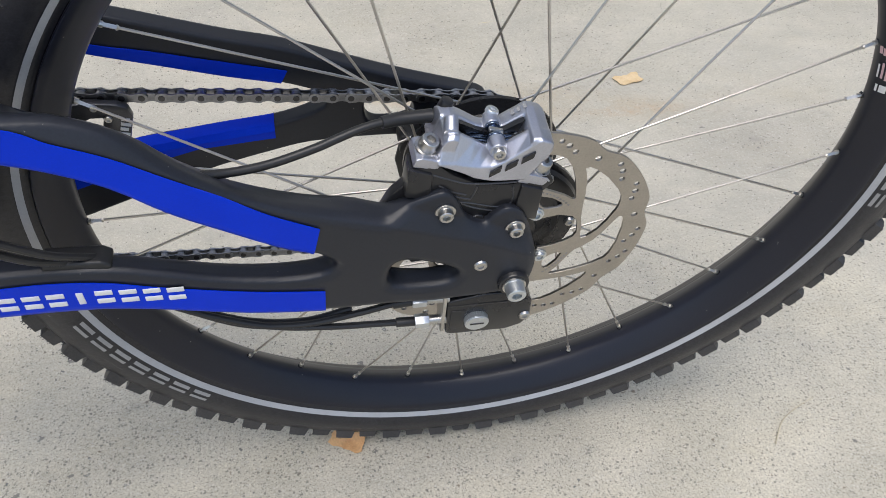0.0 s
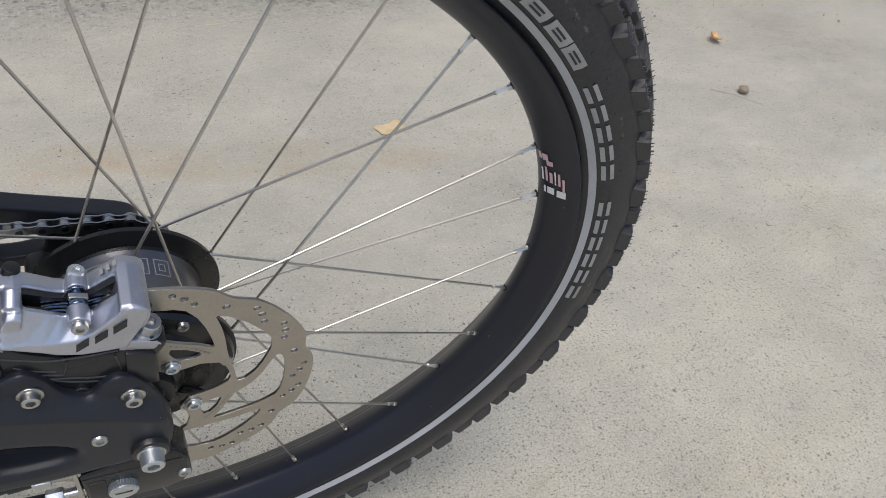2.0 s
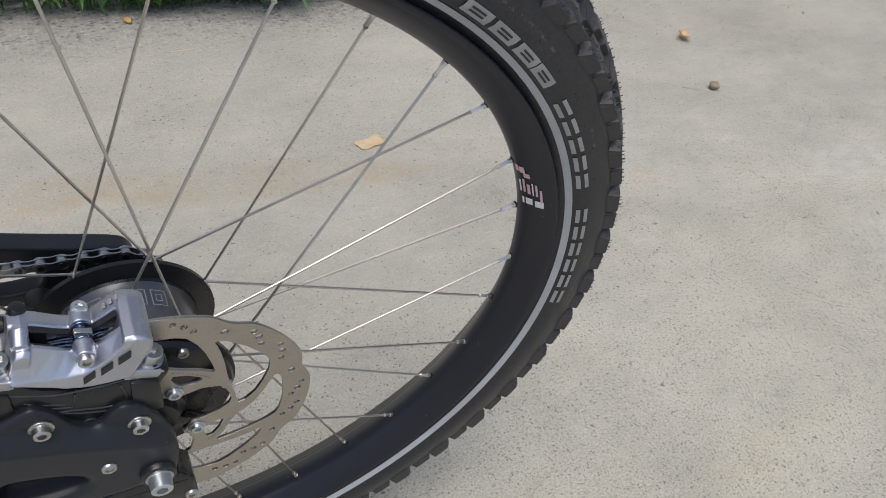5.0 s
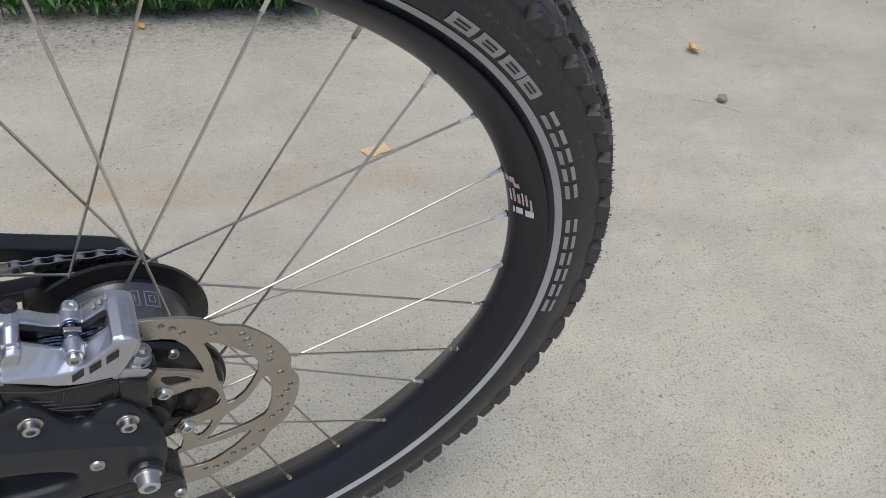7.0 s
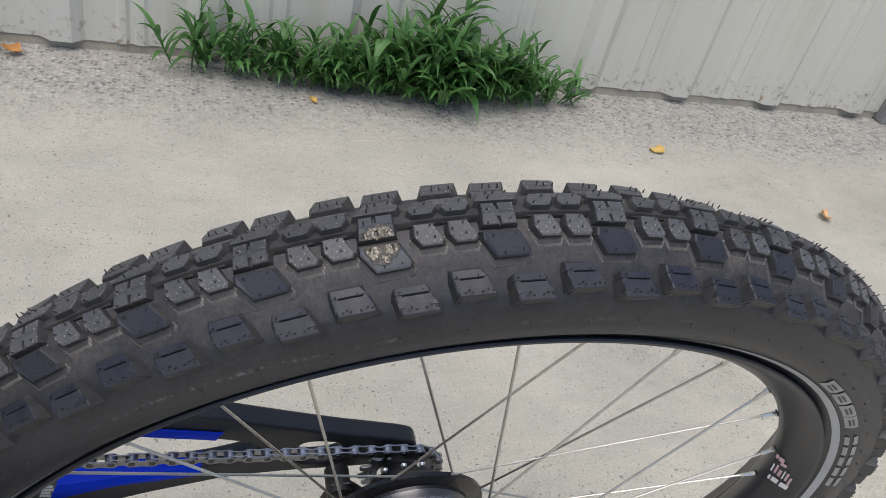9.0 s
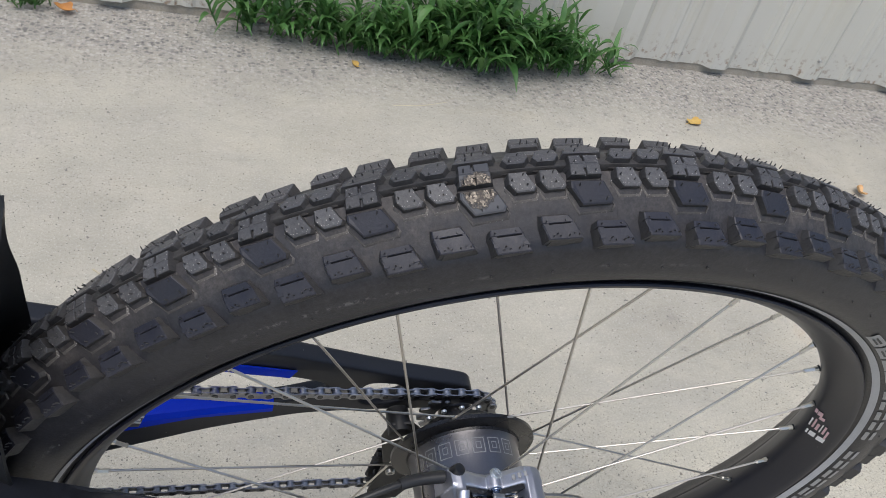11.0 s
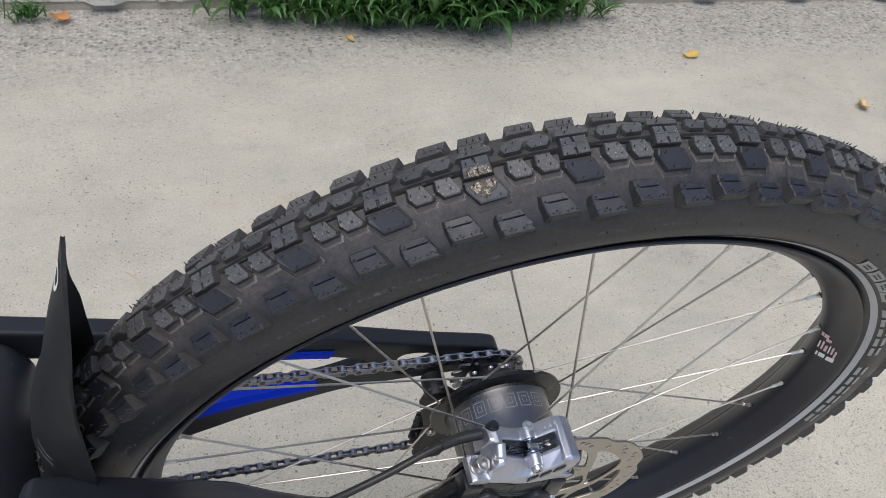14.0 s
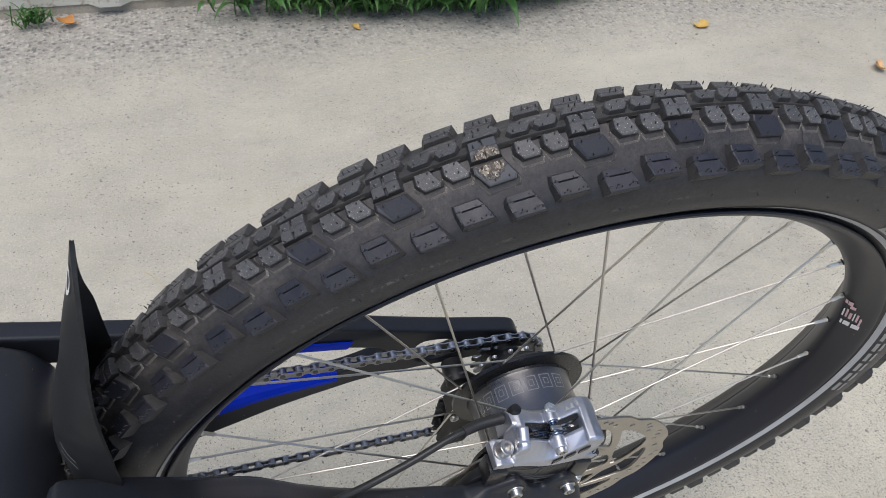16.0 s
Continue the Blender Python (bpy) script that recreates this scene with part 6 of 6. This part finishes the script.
HOSE_LINE = [(-0.2100, -0.0660, 0.1030), (-0.2000, -0.0690, 0.1055), (-0.1860, -0.0680, 0.1035), (-0.1715, -0.0638, 0.0995), (-0.1556, -0.0598, 0.0978), (-0.1400, -0.0558, 0.0984), (-0.1208, -0.0513, 0.1018), (-0.1078, -0.0479, 0.1050), (-0.0947, -0.0443, 0.1076), (-0.0815, -0.0410, 0.1084), (-0.0696, -0.0384, 0.1078), (-0.0520, -0.0376, 0.1080)]
bm = bmesh.new()
tube(bm, HOSE_LINE, 0.0026, 12, 8)
hose = part("brake_hose", bm, HOSE, bike, "black hydraulic brake hose")
bm = bmesh.new()
tube(bm, [(-0.0830, -0.0414, 0.1084), (-0.0696, -0.0384, 0.1078), (-0.0530, -0.0376, 0.1080)], lambda u: 0.0037 + 0.0005 * u, 14, 6)
part("hose_sleeve", bm, PLASTIC, hose)
bm = bmesh.new()
rod(bm, (-0.2000, -0.0700, 0.1065), (-0.1880, -0.0692, 0.1049), 0.0048, 0.0040, 18, 0.0006)
part("hose_grommet", bm, PLASTIC, left_stay)

# ---- gear box on the axle plate ----
bm = bmesh.new()
prism(bm, [(-0.0410, -0.0240), (-0.0400, -0.0620), (-0.0360, -0.0640), (0.0040, -0.0645), (0.0150, -0.0600), (0.0205, -0.0520), (0.0195, -0.0320), (0.0110, -0.0185), (-0.0150, -0.0180)], -0.0800, -0.0580, 0.0018, 3)
shifter = part("gear_cable_box", bm, BLACK, bike, "black gear cable box under the dropout")
bm = bmesh.new()
block(bm, -0.0380, -0.0280, -0.0808, -0.0795, -0.0560, -0.0340, 0.0008)
block(bm, -0.0400, 0.0150, -0.0806, -0.0798, -0.0290, -0.0278, 0.0002)
part("box_step", bm, PLASTIC, shifter)
bm = bmesh.new()
n = 36
for d0, d1, r in ((-0.0795, -0.0845, 0.0082), (-0.0845, -0.0850, 0.0074)):
    rod(bm, (-0.0195, d0, -0.0455), (-0.0195, d1, -0.0455), r, sides=n)
for i in range(n):
    a = 2 * math.pi * i / n
    p = Vector((-0.0195 + 0.0082 * math.cos(a), 0, -0.0455 + 0.0082 * math.sin(a)))
    rod(bm, p + Vector((0, -0.0798, 0)), p + Vector((0, -0.0842, 0)), 0.0005, sides=5)
knob = part("thumb_screw", bm, ZINC, shifter, "knurled thumb screw with a slot")
bm = bmesh.new()
block(bm, -0.0245, -0.0145, -0.0854, -0.0848, -0.0461, -0.0449, 0.0001, m=None)
part("slot", bm, BLACK, knob)
cap_bolt("box_screw", shifter, (0.0160, -0.0798, -0.0478), (0, -1, 0), 0.0040, 0.0020, STEEL)
for x0, x1, z, tip in ((-0.0650, -0.0550, -0.0225, -0.0395), (-0.0620, -0.0520, -0.0480, -0.0395)):
    bm = bmesh.new()
    rod(bm, (x0, -0.0760, z), (x1, -0.0760, z), 0.0050, sides=6, bevel=0.0006)
    part("cable_adjuster", bm, ZINC, shifter, "zinc-plated cable adjuster")
    bm = bmesh.new()
    rod(bm, (x1, -0.0760, z), (tip, -0.0760, z), 0.0032, sides=14)
    for k in range(7):
        q = x1 + (tip - x1) * (k + 0.5) / 7
        rod(bm, (q - 0.0004, -0.0760, z), (q + 0.0004, -0.0760, z), 0.0037, sides=14)
    part("threaded_stub", bm, STEEL, shifter)
bm = bmesh.new()
block(bm, -0.0440, -0.0412, -0.0800, -0.0640, -0.0590, -0.0160, 0.0008)
part("stop_plate", bm, STEEL, shifter)
for k, line in enumerate(([(-0.0640, -0.0760, -0.0225), (-0.0800, -0.0755, -0.0255), (-0.1000, -0.0750, -0.0320), (-0.1370, -0.0745, -0.0400), (-0.1750, -0.0735, -0.0350), (-0.2080, -0.0720, -0.0150), (-0.235, -0.070, 0.004)],
                          [(-0.0610, -0.0760, -0.0480), (-0.0900, -0.0755, -0.0470), (-0.1200, -0.0750, -0.0455), (-0.1600, -0.0740, -0.0390), (-0.2000, -0.0725, -0.0200), (-0.230, -0.071, 0.002)],
                          [(-0.1050, -0.0700, -0.0330), (-0.1370, -0.0700, -0.0425), (-0.1750, -0.0690, -0.0370), (-0.2120, -0.0680, -0.0150), (-0.240, -0.068, 0.004)])):
    bm = bmesh.new()
    tube(bm, line, 0.0024, 10, 8)
    cable = part("gear_cable", bm, HOSE, bike, "black gear cable housing")
    if k < 2:
        bm = bmesh.new()
        rod(bm, line[0], Vector(line[0]) + (Vector(line[1]) - Vector(line[0])).normalized() * 0.014, 0.0034, sides=14, bevel=0.0005)
        part("ferrule", bm, PLASTIC, cable)

# cables that enter the lower arm through a port
bm = bmesh.new()
prism(bm, [(-0.2800, 0.0440), (-0.2420, 0.0430), (-0.2400, 0.0475), (-0.2450, 0.0515), (-0.2770, 0.0530)], -0.0800, -0.0660, 0.0020, 3)
port = part("cable_port", bm, PLASTIC, left_stay, "black cable port cover")
cap_bolt("port_screw", port, (-0.2745, -0.0730, 0.0528), (0, 0, 1), 0.0026, 0.0012, STEEL)
for line in ([(-0.335, -0.092, 0.112), (-0.305, -0.094, 0.100), (-0.290, -0.0930, 0.0930), (-0.268, -0.0850, 0.0680), (-0.2500, -0.0740, 0.0500)], [(-0.335, -0.092, 0.102), (-0.305, -0.094, 0.090), (-0.293, -0.0930, 0.0845), (-0.2780, -0.0850, 0.0640), (-0.2630, -0.0760, 0.0500)]):
    bm = bmesh.new()
    tube(bm, line, 0.0024, 10, 8)
    part("gear_cable", bm, HOSE, bike, "black gear cable housing")

# ---- chain, sprocket and tensioner ----
CHAIN_Y, PITCH, TEETH = 0.0600, 0.0127, 15
SPROCKET_R = PITCH / 2 / math.sin(math.pi / TEETH)
teeth = []
for i in range(TEETH):
    a = 360.0 / TEETH * i
    for d, r in ((-0.5, -0.0042), (-0.33, -0.0028), (-0.14, 0.0022), (0.14, 0.0022), (0.33, -0.0028)):
        t = radians(a + d * 360 / TEETH)
        teeth.append(((SPROCKET_R + r) * math.cos(t), (SPROCKET_R + r) * math.sin(t)))
plate_part("sprocket", cut_plate("sprocket_plate", teeth, [ring_points(0, 0, 0.018, 32)] + [ring_points(0.0245 * math.cos(a), 0.0245 * math.sin(a), 0.0024, 12) for a in (2 * math.pi * i / 6 for i in range(6))], 0.0024, 0.0003, CHAIN_Y), CHAIN, hub, "steel rear sprocket")


def link_mesh(outer):
    bm = bmesh.new()
    gap = 0.0023 if outer else 0.0013
    loop = [(PITCH / 2 * s + 0.0042 * math.cos(t) * 1.0, 0.0042 * math.sin(t)) for s, lo in ((1, -90), (-1, 90)) for t in (radians(lo + 180 * k / 8) for k in range(9))]
    waist = []
    for i, p in enumerate(loop):
        waist.append(p)
        if i in (8, 17):
            waist.append((0.0, 0.0030 if i == 8 else -0.0030))
    for side in (-1, 1):
        prism(bm, waist, side * gap, side * (gap + 0.0009), 0.0)
    for s in (-1, 1):
        x = s * PITCH / 2
        if outer:
            before = len(bm.faces)
            rod(bm, (x, -gap - 0.0013, 0), (x, gap + 0.0013, 0), 0.0023, sides=12)
            bm.faces.ensure_lookup_table()
            for f in bm.faces[before:]:
                f.material_index = 1
        else:
            rod(bm, (x, -gap, 0), (x, gap, 0), 0.0038, sides=14)
    bmesh.ops.recalc_face_normals(bm, faces=bm.faces)
    data = bpy.data.meshes.new("link")
    bm.to_mesh(data)
    bm.free()
    data.materials.append(CHAIN)
    data.materials.append(PIN)
    data.shade_smooth()
    data.set_sharp_from_angle(angle=radians(35))
    return data


chain = tagged(new("chain"), "oily steel bicycle chain")
chain.parent = bike
chain.matrix_basis = WHEEL
PULLEY = Vector((-0.037, 0, -0.1205))
PULLEY_R = 0.0145
SLOPE = math.atan(0.0765)
path = []
for i in range(60):
    d = 0.45 * (1 - i / 60)
    path.append(polar(SPROCKET_R, 90 - math.degrees(SLOPE)) + Vector((-math.cos(SLOPE), 0, math.sin(SLOPE))) * d)
for a in np.arange(90 - math.degrees(SLOPE), -62, -2.0):
    path.append(polar(SPROCKET_R, a))
end_turn = PULLEY + Vector((PULLEY_R * math.cos(radians(10)), 0, PULLEY_R * math.sin(radians(10))))
start = path[-1]
for i in range(1, 20):
    path.append(start.lerp(end_turn, i / 20))
for a in np.arange(10, -92, -6.0):
    path.append(PULLEY + polar(PULLEY_R, a))
start = path[-1]
for i in range(1, 60):
    path.append(start + Vector((-1, 0, 0.048)) * 0.42 * i / 60)
lengths = [0.0]
for p, q in zip(path, path[1:]):
    lengths.append(lengths[-1] + (q - p).length)


def on_chain(s):
    return Vector([float(np.interp(s, lengths, [p[k] for p in path])) for k in range(3)])


link_data = (link_mesh(True), link_mesh(False))
count = int(lengths[-1] / PITCH)
for i in range(count):
    p, q = on_chain(i * PITCH), on_chain((i + 1) * PITCH)
    d = q - p
    sharing("chain_link", link_data[i % 2], chain, Matrix.Translation((p + q) / 2 + Vector((0, CHAIN_Y, 0))) @ Matrix.Rotation(-math.atan2(d.z, d.x), 4, "Y"))

bm = bmesh.new()
prism(bm, [(-0.0560, 0.0080), (-0.0400, 0.0100), (-0.0240, -0.0100), (-0.0200, -0.0700), (-0.0140, -0.1215), (-0.0220, -0.1435), (-0.0420, -0.1455), (-0.0520, -0.1285), (-0.0480, -0.0700), (-0.0600, -0.0150)], 0.0480, 0.0515, 0.0012)
prism(bm, [(-0.0500, -0.0750), (-0.0250, -0.0750), (-0.0140, -0.1215), (-0.0220, -0.1435), (-0.0420, -0.1455), (-0.0520, -0.1285)], 0.0655, 0.0680, 0.0012)
rod(bm, (-0.048, 0.0440, 0.0), (-0.048, 0.0660, 0.0), 0.0095, sides=28, bevel=0.0015)
tensioner = part("chain_tensioner", bm, PLASTIC, bike, "black chain tensioner arm")
for c, r, n in ((PULLEY, PULLEY_R, 11), (Vector((-0.0400, 0, -0.0800)), 0.0125, 10)):
    wheel = []
    for i in range(n):
        for d, dr in ((-0.3, -0.0030), (-0.12, 0.0018), (0.12, 0.0018), (0.3, -0.0030)):
            t = 2 * math.pi * (i + d) / n
            wheel.append((c.x + (r + dr) * math.cos(t), c.z + (r + dr) * math.sin(t)))
    plate_part("pulley", cut_plate("pulley_plate", wheel, [ring_points(c.x, c.z, 0.003, 12)], 0.0040, 0.0004, CHAIN_Y), PLASTIC, tensioner)
    cap_bolt("pulley_bolt", tensioner, (c.x, 0.0482, c.z), (0, -1, 0), 0.0042, 0.0030, STEEL)
for a in (75, 100, 125, 150):
    cap_bolt("sprocket_screw", hub, polar(0.0330, a, 0.0480), (0, -1, 0), 0.0022, 0.0020, ZINC)

# chain guide by the lower run of the far arm
bm = bmesh.new()
prism(bm, [(-0.2900, 0.0535), (-0.2719, 0.0545), (-0.2648, 0.0550), (-0.2461, 0.0525), (-0.2395, 0.0490), (-0.2375, 0.0413), (-0.2420, 0.0251), (-0.2440, 0.0180), (-0.2620, 0.0190), (-0.2604, 0.0268), (-0.2565, 0.0414), (-0.2647, 0.0416), (-0.2705, 0.0385), (-0.2768, 0.0360), (-0.2900, 0.0350)], 0.0500, 0.0560, 0.0014, 2)
guide = part("chain_guide", bm, EDGE, bike, "dark grey arched chain guide with white marks")
for k in range(4):
    bm = bmesh.new()
    slant = Matrix.Translation((-0.2492 + 0.0012 * k, 0, 0.0268 + 0.0042 * k)) @ Matrix.Rotation(radians(14), 4, "Y")
    block(bm, 0.0, 0.0066 - 0.0012 * (k % 2), 0.0493, 0.0501, 0.0, 0.0025, 0.0001, m=slant)
    part("white_mark", bm, WHITE, guide)
for x, z in ((-0.2534, 0.0411), (-0.2605, 0.0512)):
    cap_bolt("guide_screw", guide, (x, 0.0500, z), (0, -1, 0), 0.0026, 0.0014, STEEL)
